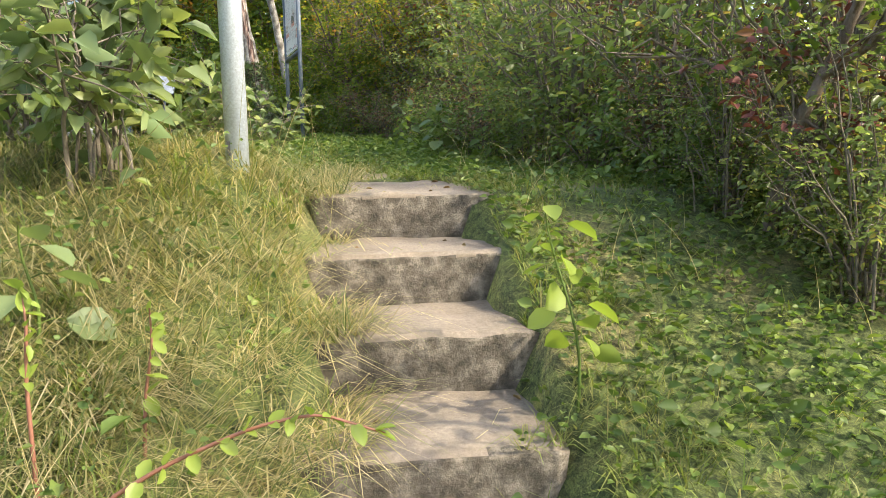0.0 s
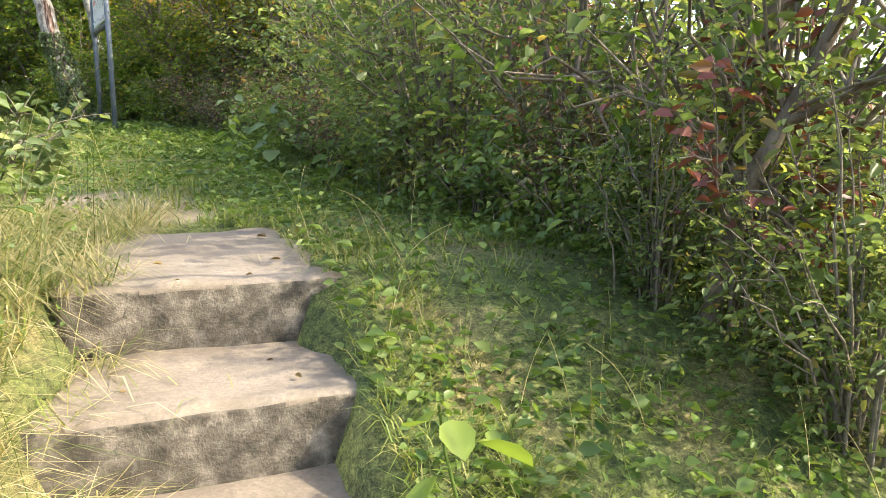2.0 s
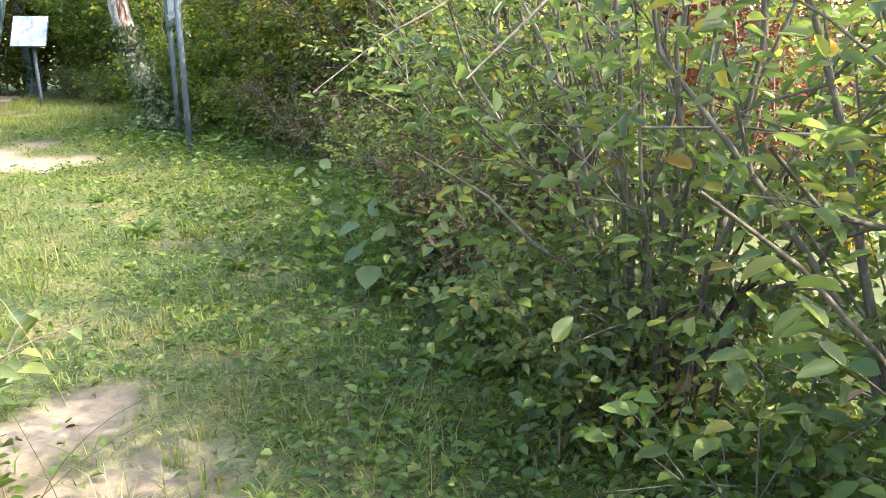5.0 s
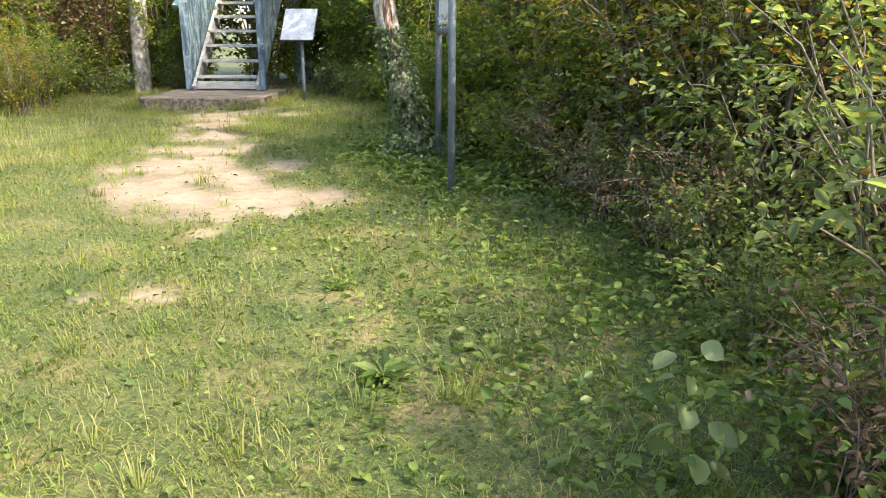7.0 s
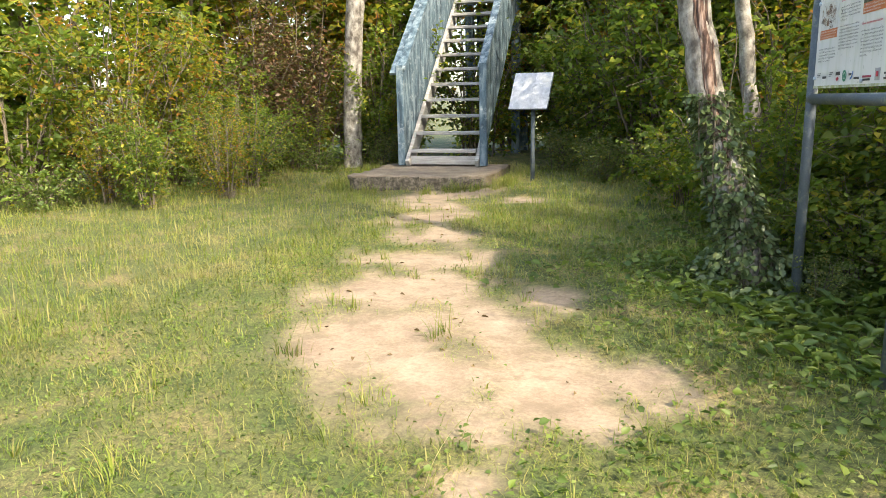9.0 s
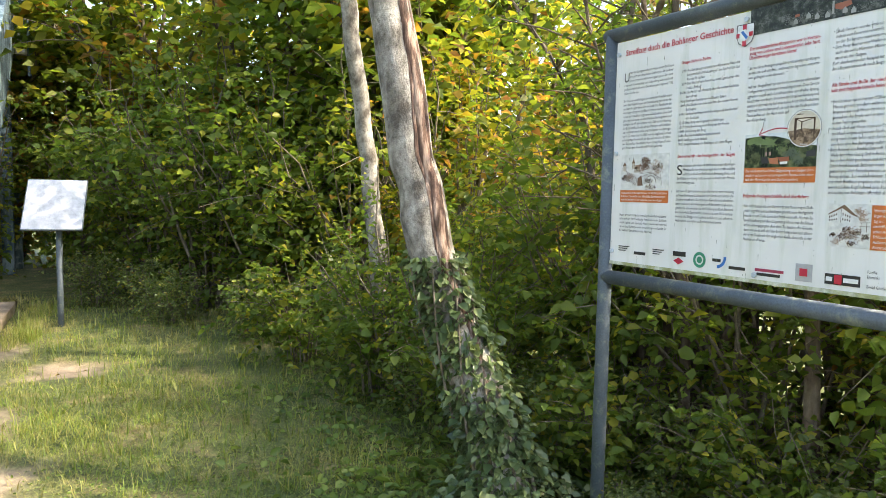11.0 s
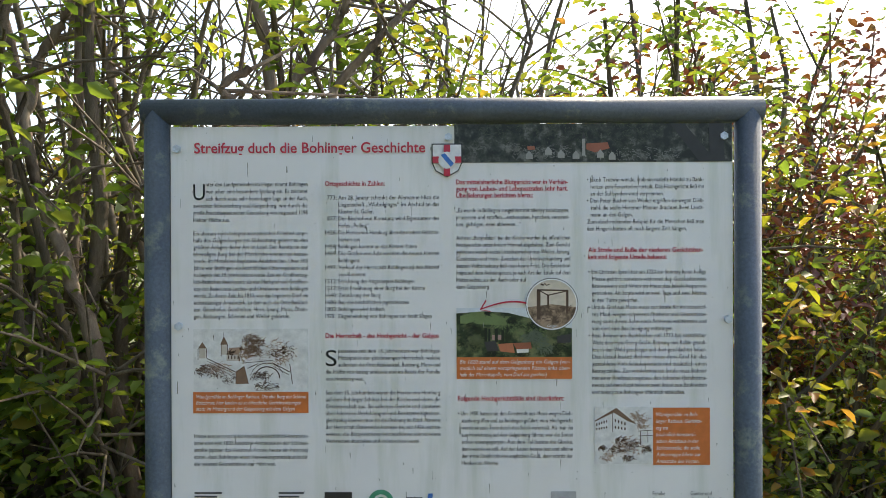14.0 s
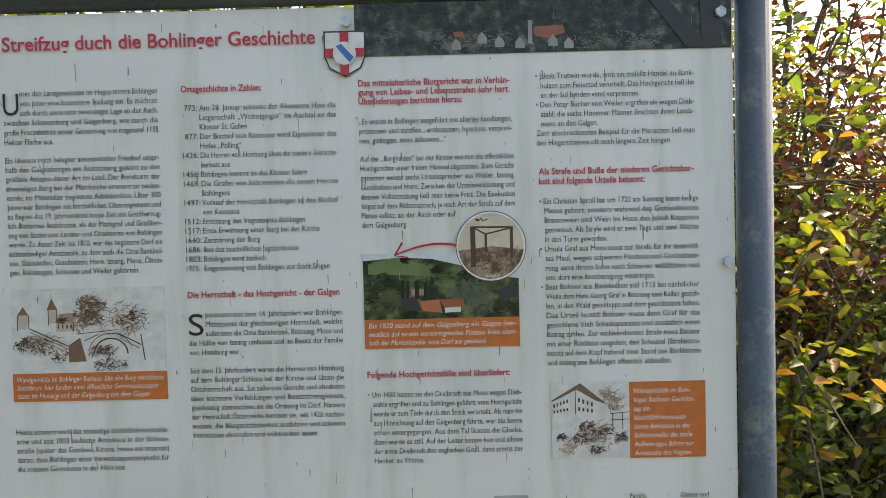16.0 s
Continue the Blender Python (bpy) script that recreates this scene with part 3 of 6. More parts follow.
type_block("Als Strafe und Buße der niederen Gerichtsbar-\nkeit sind folgende Urteile bekannt:", 997, 1213, 13, 408, 13.4, RED_INK, bold=0.016)
type_block("• Ein Christian Sproll hat um 1720 am Sonntag keine heilige\nMesse gehört, sondern während des Gottesdienstes\nBranntwein und Wein im Haus des Jakob Kupprion\ngetrunken. Als Strafe wird er zwei Tage und zwei Nächte\nin den Turm geworfen.|\n• Ursula Graf aus Moos muss zur Strafe für ihr lästerhaf-\ntes Maul, wegen schweren Fluchens und Gotteslaste-\nrung samt ihrem Sohn nach Schienen wallfahrten und\nvon dort eine Bescheinigung mitbringen.|\n• Beat Bohner aus Bankholzen soll 1713 bei nächtlicher\nWeile dem Hans Georg Graf in Bettnang eine Kalbin gestoh-\nlen, in den Wald geschleppt und dort geschlachtet haben.\nDas Urteil lautet: Bohner muss dem Graf für das\ngestohlene Vieh Schadensersatz und zusätzlich einen\nBetrag zahlen. Zur wohlverdienten Strafe muss Bohner\nmit einer Rindhaut umgeben, den Schnabel (Strafinstru-\nment) auf dem Kopf haltend zwei Stund zue Bankholzen\nund solang zue Bohlingen öffentlich abbüeßen.", 997, 1219, 11.5, 449, 13.35, GREY_INK, indents=(0, 7, 7, 7, 7, 0, 7, 7, 7, 0, 7, 7, 7, 7, 7, 7, 7, 7))
# pictures and their captions
flat("picture", 249, 551, 467, 671, PAPER, label="pale field of a sepia sketch")
flat("caption", 248, 671, 467, 711, ORANGE, label="orange caption field")
type_block("Wandgemälde im Bohlinger Rathaus. Die alte Burg mit Schloss\nBoltzbrun; hier fanden einst öffentliche Gerichtssitzungen\nstatt; im Hintergrund der Galgenberg mit dem Galgen", 254, 462, 10.5, 683, 11.5, WHITE_INK, shear=0.2, justify=False)
flat("picture", 748, 515, 966, 606, WOODLAND_PRINT, label="printed photograph of a wooded hillside")
bm = bmesh.new()
bm.faces.new([bm.verts.new((bx(u), -0.0057, bz(v))) for u, v in ((748, 513), (966, 513), (966, 552), (925, 545), (890, 533), (845, 522), (800, 519), (748, 523))][::-1])
part("picture_sky", bm, PRINT_SKY, board)
flat("caption", 748, 606, 966, 647, ORANGE, label="orange caption field")
type_block("Bis 1820 stand auf dem Galgenberg ein Galgen (ver-\nmutlich auf einem vorspringenden Plateau links ober-\nhalb der Marienkapelle, vom Dorf aus gesehen)", 754, 962, 10.5, 618, 12, WHITE_INK, shear=0.2)
flat("picture", 1008, 700, 1118, 808, PAPER, label="pale field of a sepia sketch")
flat("caption", 1118, 702, 1225, 810, ORANGE, label="orange caption field")
type_block("Wandgemälde im Boh-\nlinger Rathaus: Gerichts-\ntag am|\nbischöflich-konstanzi-\nschen Amtshaus in der\nSchlossstraße; die steile\nAußentreppe führte zur\nAmtsstube des Vogten.", 1124, 1219, 10.5, 718, 12.6, WHITE_INK, shear=0.2, justify=False)
flat("picture", 745, 165, 1268, 238, TOWN_PRINT, label="dark photograph of a village under a slope")
flat("rim", 206, 917, 1270, 928, surface("mossy_rim", [(0.4, (0.35, 0.36, 0.16)), (0.6, (0.66, 0.67, 0.56))], 14, 90, 0.7, 0, 0.2), label="mossy lower edge of the print")


def disc(name, u, v, r, material, level, parent=None, wedge=None, r2=0.0, label=""):
    bm = bmesh.new()
    n = 32
    a0, a1 = wedge or (0, 2 * math.pi)
    outer = [bm.verts.new((bx(u) + r * UNIT * math.cos(a0 + (a1 - a0) * k / n), -level, bz(v) + r * UNIT * math.sin(a0 + (a1 - a0) * k / n))) for k in range(n + 1)]
    inner = [bm.verts.new((bx(u) + r2 * UNIT * math.cos(a0 + (a1 - a0) * k / n), -level, bz(v) + r2 * UNIT * math.sin(a0 + (a1 - a0) * k / n))) for k in range(n + 1)]
    for k in range(n):
        bm.faces.new((outer[k], inner[k], inner[k + 1], outer[k + 1]))
    return part(name, bm, material, parent or board, label)


def strokes(name, seed, u0, v0, u1, v1, count, material, level=0.0054, blobs=()):
    """Sketchy pen strokes that fill a picture field, denser round the given blobs (u, v, radius)."""
    rng = np.random.default_rng(seed)
    verts, faces = [], []
    for k in range(count):
        bu, bv, br = blobs[k % len(blobs)]
        a = rng.uniform(0, 2 * np.pi)
        rr = br * math.sqrt(rng.uniform(0, 1))
        u, v = bu + rr * math.cos(a) * 1.3, bv + rr * math.sin(a) * 0.8
        ln, th, w = rng.uniform(2, 9), rng.uniform(-0.9, 0.9), rng.uniform(0.25, 0.8)
        if rng.uniform() < 0.25:
            th += math.pi / 2
        du, dv = ln * math.cos(th), ln * math.sin(th)
        pts = [(u - dv / ln * w, v + du / ln * w), (u + dv / ln * w, v - du / ln * w), (u + du + dv / ln * w * 0.4, v + dv - du / ln * w * 0.4), (u + du - dv / ln * w * 0.4, v + dv + du / ln * w * 0.4)]
        b0 = len(verts)
        verts += [(bx(min(max(p, u0 + 1), u1 - 1)), -level, bz(min(max(q, v0 + 1), v1 - 1))) for p, q in pts]
        faces.append((b0, b0 + 1, b0 + 2, b0 + 3))
    me = bpy.data.meshes.new(name)
    me.from_pydata(verts, [], faces)
    ob = part(name, me, material, board)
    ob["kind"] = "stuff"
    return ob


SEPIA_INK = plain("sepia_ink", (0.1, 0.055, 0.035), 0.5)
PALE_SEPIA = plain("pale_sepia_ink", (0.42, 0.28, 0.2), 0.5)
def poly(name, pts, material, level, label=""):
    """A printed field with any outline, by its corners on the print."""
    bm = bmesh.new()
    f = bm.faces.new([bm.verts.new((bx(u), -level, bz(v))) for u, v in pts])
    f.normal_update()
    if f.normal.y > 0:
        f.normal_flip()
    return part(name, bm, material, board, label)


def pen(name, rows, material, level):
    """Pen lines of a drawing: (u0, v0, u1, v1, width) each, as one mesh."""
    verts, faces = [], []
    for u0, v0, u1, v1, w in rows:
        d = math.hypot(u1 - u0, v1 - v0) or 1.0
        nu, nv = -(v1 - v0) / d * w / 2, (u1 - u0) / d * w / 2
        k = len(verts)
        verts += [(bx(u), -level, bz(v)) for u, v in ((u0 - nu, v0 - nv), (u1 - nu, v1 - nv), (u1 + nu, v1 + nv), (u0 + nu, v0 + nv))]
        faces.append((k, k + 1, k + 2, k + 3))
    me = bpy.data.meshes.new(name)
    me.from_pydata(verts, [], faces)
    ob = part(name, me, material, board)
    ob["kind"] = "stuff"
    return ob


# the sepia drawing of a castle hill with a bridge
SEPIA_MID = plain("mid_sepia_ink", (0.22, 0.13, 0.085), 0.5)
SEPIA_WALL = plain("sepia_wall_wash", (0.55, 0.48, 0.4), 0.5)
poly("sketch_tower", ((260, 587), (272, 587), (272, 607), (260, 607)), SEPIA_WALL, 0.0050)
poly("sketch_roof", ((258, 588), (266, 576), (274, 588)), SEPIA_MID, 0.0051)
poly("sketch_tower", ((302, 580), (313, 580), (313, 600), (302, 600)), SEPIA_WALL, 0.0050)
poly("sketch_roof", ((300, 581), (307, 565), (315, 581)), SEPIA_MID, 0.0051)
poly("sketch_roof", ((312, 600), (317, 587), (339, 586), (336, 600)), PALE_SEPIA, 0.0050)
poly("sketch_wall", ((312, 600), (336, 600), (336, 612), (312, 612)), SEPIA_WALL, 0.0050)
poly("sketch_gable", ((329, 633), (346, 622), (354, 655), (329, 656)), SEPIA_MID, 0.0050)
pen("sketch_lines", [(316 + 6 * k, 603, 316 + 6 * k, 608, 2) for k in range(4)] + [(275, 607, 329, 633, 1.5), (275, 612, 329, 637, 0.8), (329, 633, 346, 622, 1.2), (258, 588, 258, 610, 1), (274, 588, 274, 607, 1), (302, 581, 302, 603, 1), (314, 581, 314, 600, 1), (339, 586, 337, 612, 1), (307, 558, 307, 566, 0.8), (432, 618, 437, 655, 1.4), (340, 616, 400, 611, 0.8)], SEPIA_INK, 0.0056)
arch = [(389 + 24 * math.cos(a_), 645 - 22 * math.sin(a_)) for a_ in [math.pi * k / 12 for k in range(13)]]
span = [(389 + 31 * math.cos(a_), 643 - 27 * math.sin(a_)) for a_ in [0.3 + 2.5 * k / 12 for k in range(13)]]
pen("sketch_bridge", [(*p_, *q_, 2.0) for p_, q_ in zip(arch, arch[1:])] + [(*p_, *q_, 1.0) for p_, q_ in zip(span, span[1:])] + [(400, 616, 432, 633, 1.4), (400, 622, 430, 638, 0.8), (352, 626, 372, 617, 1.2)], SEPIA_INK, 0.0056)
strokes("sketch_tree", 4, 249, 552, 467, 670, 520, SEPIA_MID, 0.0052, ((356, 572, 13), (366, 578, 14), (352, 588, 13), (362, 594, 12)))
strokes("sketch_wash", 5, 249, 552, 467, 670, 420, PALE_SEPIA, 0.0052, ((405, 585, 18), (420, 600, 18), (400, 605, 20), (280, 628, 14), (300, 625, 14), (345, 605, 10)))
strokes("sketch_pen_work", 6, 249, 552, 467, 670, 520, SEPIA_INK, 0.0054, ((262, 630, 9), (272, 625, 10), (290, 632, 12), (315, 645, 12), (425, 590, 12), (412, 598, 14), (375, 662, 12), (392, 660, 14), (384, 640, 9), (366, 640, 9), (320, 596, 5)))
# the sepia drawing of a large house and a crowd of small marks
poly("sketch_wall", ((1009, 727), (1042, 712), (1042, 747), (1010, 752)), PAPER, 0.0053)
poly("sketch_wall", ((1042, 712), (1086, 733), (1086, 746), (1042, 747)), PAPER, 0.0053)
poly("sketch_roof", ((1008, 726), (1049, 702), (1087, 733), (1070, 727), (1044, 711), (1009, 728)), SEPIA_MID, 0.0054)
pen("sketch_windows", [(1012 + 4.6 * k, 731 - 1.6 * k, 1012 + 4.6 * k, 736 - 1.6 * k, 2.2) for k in range(5)] + [(1012 + 4.6 * k, 740 - 0.8 * k, 1012 + 4.6 * k, 744 - 0.8 * k, 2.2) for k in range(5)] + [(1047 + 6 * k, 723 + 2 * k, 1047 + 6 * k, 729 + 2 * k, 2.4) for k in range(4)] + [(1047 + 6 * k, 736 + k, 1047 + 6 * k, 741 + k, 2.4) for k in range(4)] + [(1090, 746, 1117, 744, 1), (1090, 755, 1117, 754, 1), (1094, 746, 1094, 770, 1), (1108, 746, 1108, 768, 1), (1042, 712, 1042, 747, 1)], SEPIA_INK, 0.0058)
strokes("sketch_tree", 7, 1008, 700, 1118, 808, 160, PALE_SEPIA, 0.0052, ((1090, 728, 9), (1098, 722, 9), (1082, 716, 8), (1098, 737, 8)))
strokes("sketch_wash", 8, 1008, 700, 1118, 808, 260, PALE_SEPIA, 0.0052, ((1060, 770, 16), (1075, 765, 16), (1050, 785, 14), (1085, 780, 14), (1030, 795, 9)))
strokes("sketch_pen_work", 9, 1008, 700, 1118, 808, 330, SEPIA_INK, 0.0056, ((1045, 780, 9), (1065, 776, 12), (1082, 770, 9), (1056, 762, 8), (1021, 777, 5), (1104, 780, 7), (1070, 796, 8)))
# the photograph of the hill above the village
MEADOW_PRINT = plain("light_printed_green", (0.16, 0.22, 0.08))
OLIVE_PRINT = plain("olive_printed_green", (0.1, 0.12, 0.05))
GREY_PRINT = plain("grey_printed_green", (0.13, 0.16, 0.11))
DARK_PRINT = plain("dark_printed_green", (0.008, 0.016, 0.007))
SLATE_PRINT = plain("dark_printed_roof", (0.045, 0.042, 0.045))
TILE_PRINT = plain("orange_printed_roof", (0.5, 0.17, 0.08))
poly("printed_meadow", ((755, 528), (787, 519), (813, 522), (842, 534), (842, 546), (800, 544), (755, 542)), MEADOW_PRINT, 0.0050)
strokes("printed_foliage", 10, 748, 515, 966, 606, 420, MEADOW_PRINT, 0.0051, ((790, 530, 16), (830, 540, 16), (870, 550, 18), (905, 555, 16)))
strokes("printed_tree_mass", 11, 748, 515, 966, 606, 700, DARK_PRINT, 0.0052, ((765, 560, 13), (760, 580, 10), (775, 548, 9), (805, 522, 4), (850, 537, 7), (890, 545, 8), (812, 598, 8), (940, 590, 14), (870, 600, 10)))
strokes("printed_tree_mass", 12, 748, 515, 966, 606, 420, OLIVE_PRINT, 0.0053, ((779, 585, 13), (785, 572, 10), (925, 560, 10), (845, 597, 6)))
strokes("printed_tree_mass", 13, 748, 515, 966, 606, 420, GREY_PRINT, 0.0053, ((905, 575, 13), (915, 590, 12), (880, 570, 10), (895, 562, 9)))
pen("printed_poplars", [(803, 551, 803, 576, 5), (810, 552, 810, 578, 4), (823, 552, 823, 578, 6), (835, 554, 835, 576, 5), (844, 546, 844, 560, 2)], DARK_PRINT, 0.0056)
poly("printed_roof", ((800, 577), (821, 575), (829, 594), (806, 595)), SLATE_PRINT, 0.0057)
poly("printed_roof", ((826, 581), (854, 579), (858, 598), (831, 595)), TILE_PRINT, 0.0057)
poly("printed_roof", ((854, 579), (888, 578), (890, 590), (861, 591)), ROOF_PRINT, 0.0058)
poly("printed_house_wall", ((861, 591), (884, 590), (884, 597), (862, 598)), PAPER, 0.0058)
poly("printed_house_wall", ((815, 564), (834, 564), (834, 573), (815, 573)), plain("printed_pink_wall", (0.4, 0.25, 0.22)), 0.0052)
poly("printed_roof", ((938, 566), (964, 562), (965, 578), (938, 580)), SLATE_PRINT, 0.0057)
# the dark photograph of the village along the top
strokes("printed_slope", 14, 745, 165, 1268, 238, 420, plain("printed_slope_green", (0.06, 0.075, 0.045)), 0.0052, ((1040, 178, 30), (900, 178, 30), (960, 175, 34), (820, 185, 26), (1100, 180, 26)))
strokes("printed_roofscape", 15, 745, 165, 1268, 238, 330, plain("pale_printed_grey", (0.2, 0.2, 0.18)), 0.0053, ((870, 218, 16), (905, 220, 16), (940, 218, 18), (1060, 222, 20), (1110, 225, 20), (1150, 226, 14), (850, 210, 12)))
strokes("printed_wood", 16, 745, 165, 1268, 238, 420, plain("printed_shadow_green", (0.025, 0.034, 0.02)), 0.0054, ((780, 205, 20), (860, 190, 26), (1000, 195, 20), (1080, 205, 26), (950, 200, 20)))
poly("printed_steeple", ((986, 194), (992, 194), (992, 226), (986, 226)), PALE_WALL, 0.0057)
poly("printed_steeple", ((985, 194), (989, 182), (993, 194)), SLATE_PRINT, 0.0058)
poly("printed_roof", ((994, 203), (1034, 201), (1038, 212), (1010, 220), (994, 214)), ROOF_PRINT, 0.0057)
poly("printed_roof", ((882, 208), (896, 207), (898, 214), (884, 215)), ROOF_PRINT, 0.0057)
for u, v in ((880, 224), (916, 216), (940, 222), (968, 224), (1014, 222), (1036, 226)):
    poly("printed_house_wall", ((u, v), (u + 6, v - 8), (u + 13, v), (u + 13, v + 8), (u, v + 8)), PALE_WALL, 0.0058)
poly("printed_trunk", ((1151, 166), (1178, 166), (1238, 237), (1206, 237)), INK, 0.0059)
poly("printed_trunk", ((1224, 166), (1252, 166), (1254, 237), (1226, 237)), INK, 0.0060)
medal = disc("medallion", 928, 506, 49.5, GREY_INK, 0.0062, label="round inset picture of a timber gallows")
disc("medallion_ring", 928, 506, 48.5, WHITE_INK, 0.0063, medal)
disc("medallion_field", 928, 506, 46, plain("sepia_sky", (0.66, 0.57, 0.45)), 0.0064, medal)
disc("medallion_ground", 928, 506, 46, surface("sepia_earth", [(0.4, (0.12, 0.075, 0.045)), (0.6, (0.42, 0.29, 0.19))], 70, 200, 0.5, 0, 0), 0.0065, medal, (math.pi + 0.12, 2 * math.pi - 0.12))
strokes("medallion_trees", 17, 886, 504, 970, 540, 90, SEPIA_INK, 0.0066, ((905, 514, 5), (925, 514, 5), (945, 514, 5), (960, 514, 4), (915, 530, 9), (935, 533, 8)))
pen("gallows_beam", [(903, 479, 903, 535, 7), (957, 480, 957, 524, 4.5), (921, 488, 921, 512, 3.5), (900, 479, 959, 480, 2.6), (904, 480, 921, 489, 2.2), (921, 489, 957, 481, 2.2), (907, 468, 913, 470, 3), (914, 466, 918, 471, 2), (919, 470, 924, 468, 1.5)], SEPIA_INK, 0.0068)
type_block("Galgen", 919, 938, 6.5, 549, 8, WHITE_INK, name="medallion_lettering", level=0.0068)
arrow = [((800 + 80 * t - 6 * (1 - t)), 515 - 14 * math.sin(t * 2.2), 1.2 + 0.5 * t) for t in [k / 14 for k in range(15)]]
bm = bmesh.new()
row = [(bm.verts.new((bx(u), -0.0070, bz(v - w))), bm.verts.new((bx(u), -0.0070, bz(v + w)))) for u, v, w in arrow]
for (a, b_), (c, d) in zip(row, row[1:]):
    bm.faces.new((a, b_, d, c))
for u, v in ((804, 498), (812, 519)):
    bm.faces.new([bm.verts.new((bx(p), -0.0070, bz(q))) for p, q in ((792, 516), (794, 517), (u + 1, v + 1), (u - 1, v - 1))])
part("arrow", bm, RED_INK, board)

# shield with a red cross and a blue charge
SHAPE = [(-29, -32), (29, -32), (29, 4), (22, 20), (0, 32), (-22, 20), (-29, 4)]


def shield_part(name, k, material, level, parent):
    bm = bmesh.new()
    bm.faces.new([bm.verts.new((bx(731 + p * k), -level, bz(234 + q * k))) for p, q in SHAPE][::-1])
    return part(name, bm, material, parent)


shield = shield_part("coat_of_arms", 1.0, INK, 0.0064, board)
shield_part("coat_field", 0.93, WHITE_INK, 0.0066, shield)
for u0, v0, u1, v1 in ((725, 205, 737, 264), (704, 227, 758, 239)):
    flat("red_cross", u0, v0, u1, v1, RED_INK, depth=0.0078)
disc("coat_inner", 731, 234, 16, WHITE_INK, 0.0117)
bm = bmesh.new()
bm.faces.new([bm.verts.new((bx(u), -0.0121, bz(v))) for u, v in ((719, 224), (727, 221), (744, 240), (738, 247))])
part("blue_charge", bm, BLUE_INK, board)

# sponsors' marks as plain shapes, and the readable names
flat("mark", 497, 861, 549, 876, INK, label="black sponsor mark")
bm = bmesh.new()
bm.faces.new([bm.verts.new((bx(u), -0.0052, bz(v))) for u, v in ((500, 891), (521, 880), (543, 891), (521, 902))])
part("mark", bm, RED_INK, board, "red diamond sponsor mark")
disc("mark", 604, 880, 24, GREEN_INK, 0.0052, label="round green sponsor mark", r2=15)
disc("mark", 604, 880, 10, GREEN_INK, 0.0052)
disc("mark", 668, 865, 34, BLUE_INK, 0.0052, wedge=(-1.5, 0.05), r2=25, label="blue arc sponsor mark")
for u0, u1, v in ((652, 682, 880), (712, 768, 897)):
    flat("mark", u0, v - 9, u1, v, INK, label="dark sponsor lettering bar")
flat("mark", 800, 885, 890, 893, plain("dark_red_print", (0.4, 0.05, 0.1)), label="coloured sponsor lettering bar")
flat("mark", 806, 897, 880, 905, INK, label="dark sponsor lettering bar")
sq = flat("mark", 925, 860, 973, 906, plain("grey_field", (0.42, 0.42, 0.42)), label="grey square sponsor mark")
flat("mark_core", 938, 872, 960, 892, RED_INK, depth=0.003)
flat("mark", 1008, 877, 1100, 904, INK, label="black sponsor mark with a red square")
flat("mark_core", 1034, 879, 1054, 902, RED_INK, depth=0.003)
flat("mark_core", 1012, 885, 1029, 896, WHITE_INK, depth=0.003)
flat("mark_core", 1058, 885, 1096, 896, WHITE_INK, depth=0.003)
flat("mark", 325, 876, 377, 886, INK, label="dark sponsor lettering bar")
type_block("Familie\nDunaiski\n\nEwald Grable", 1117, 1172, 10.5, 867, 12, INK, justify=False)
type_block("Günter und\nChristine Schnell", 1188, 1266, 10.5, 867, 12, INK, justify=False)
for u, w in ((250, 52), (410, 48)):
    for k in range(3):
        flat("small_print", u, 861 + 7 * k, u + w - 9 * k, 864 + 7 * k, GREY_INK)
for u, v in ((220, 210), (222, 546), (734, 190), (1252, 190), (1259, 535), (219, 882), (800, 905), (1255, 905)):
    bm = tube((bx(u), -0.012, bz(v)), (bx(u), -0.003, bz(v)), 0.0085, 6)
    part("bolt", bm, GALVANISED, board, "dull steel hexagon bolt")
rng = np.random.default_rng(21)
GRIME = plain("dark_grime", (0.28, 0.29, 0.24), 0.8)
verts, faces = [], []
for k in range(210):
    u, v = rng.uniform(206, 1268), rng.uniform(180, 910)
    ln, w = rng.exponential(7) + 1, rng.uniform(0.3, 1.0)
    p = [(u - w, v), (u + w, v + rng.uniform(-1, 1)), (u + w * 0.6 + rng.normal(0, 0.6), v + ln), (u - w * 0.3 + rng.normal(0, 0.6), v + ln)]
    b0 = len(verts)
    verts += [(bx(a), -0.0056, bz(min(c, 925))) for a, c in p]
    faces.append((b0, b0 + 1, b0 + 2, b0 + 3))
me = bpy.data.meshes.new("grime_streaks")
me.from_pydata(verts, [], faces)
part("grime", me, GRIME, board, "small dark runs of grime on the print")["kind"] = "stuff"

# ---- small lectern sign ----
lectern = thing("lectern_sign", pose(-4.97, 11.75, 0.0, 0, 0, 7), "small pale sign panel tilted on a single grey post", "sign")
part("post", tube((0, 0, -0.3), (0, 0, 1.12), 0.03, 16), FRAME_PAINT, lectern)
tilt = pose(0, 0, 0, 55, 0, 0)
part("panel", box(0.55, 0.6, 0.022, (-0.03, 0.0, 1.25), 0.006, tilt), FRAME_PAINT, lectern, "grey backing plate")
part("printed_face", box(0.53, 0.58, 0.004, (-0.03, -0.0108, 1.2576), 0.001, tilt), surface("faded_lectern_print", [(0.35, (0.4, 0.42, 0.45)), (0.65, (0.58, 0.59, 0.62))], 7, 22, 0.35, 0, 0), lectern, "faded white print")

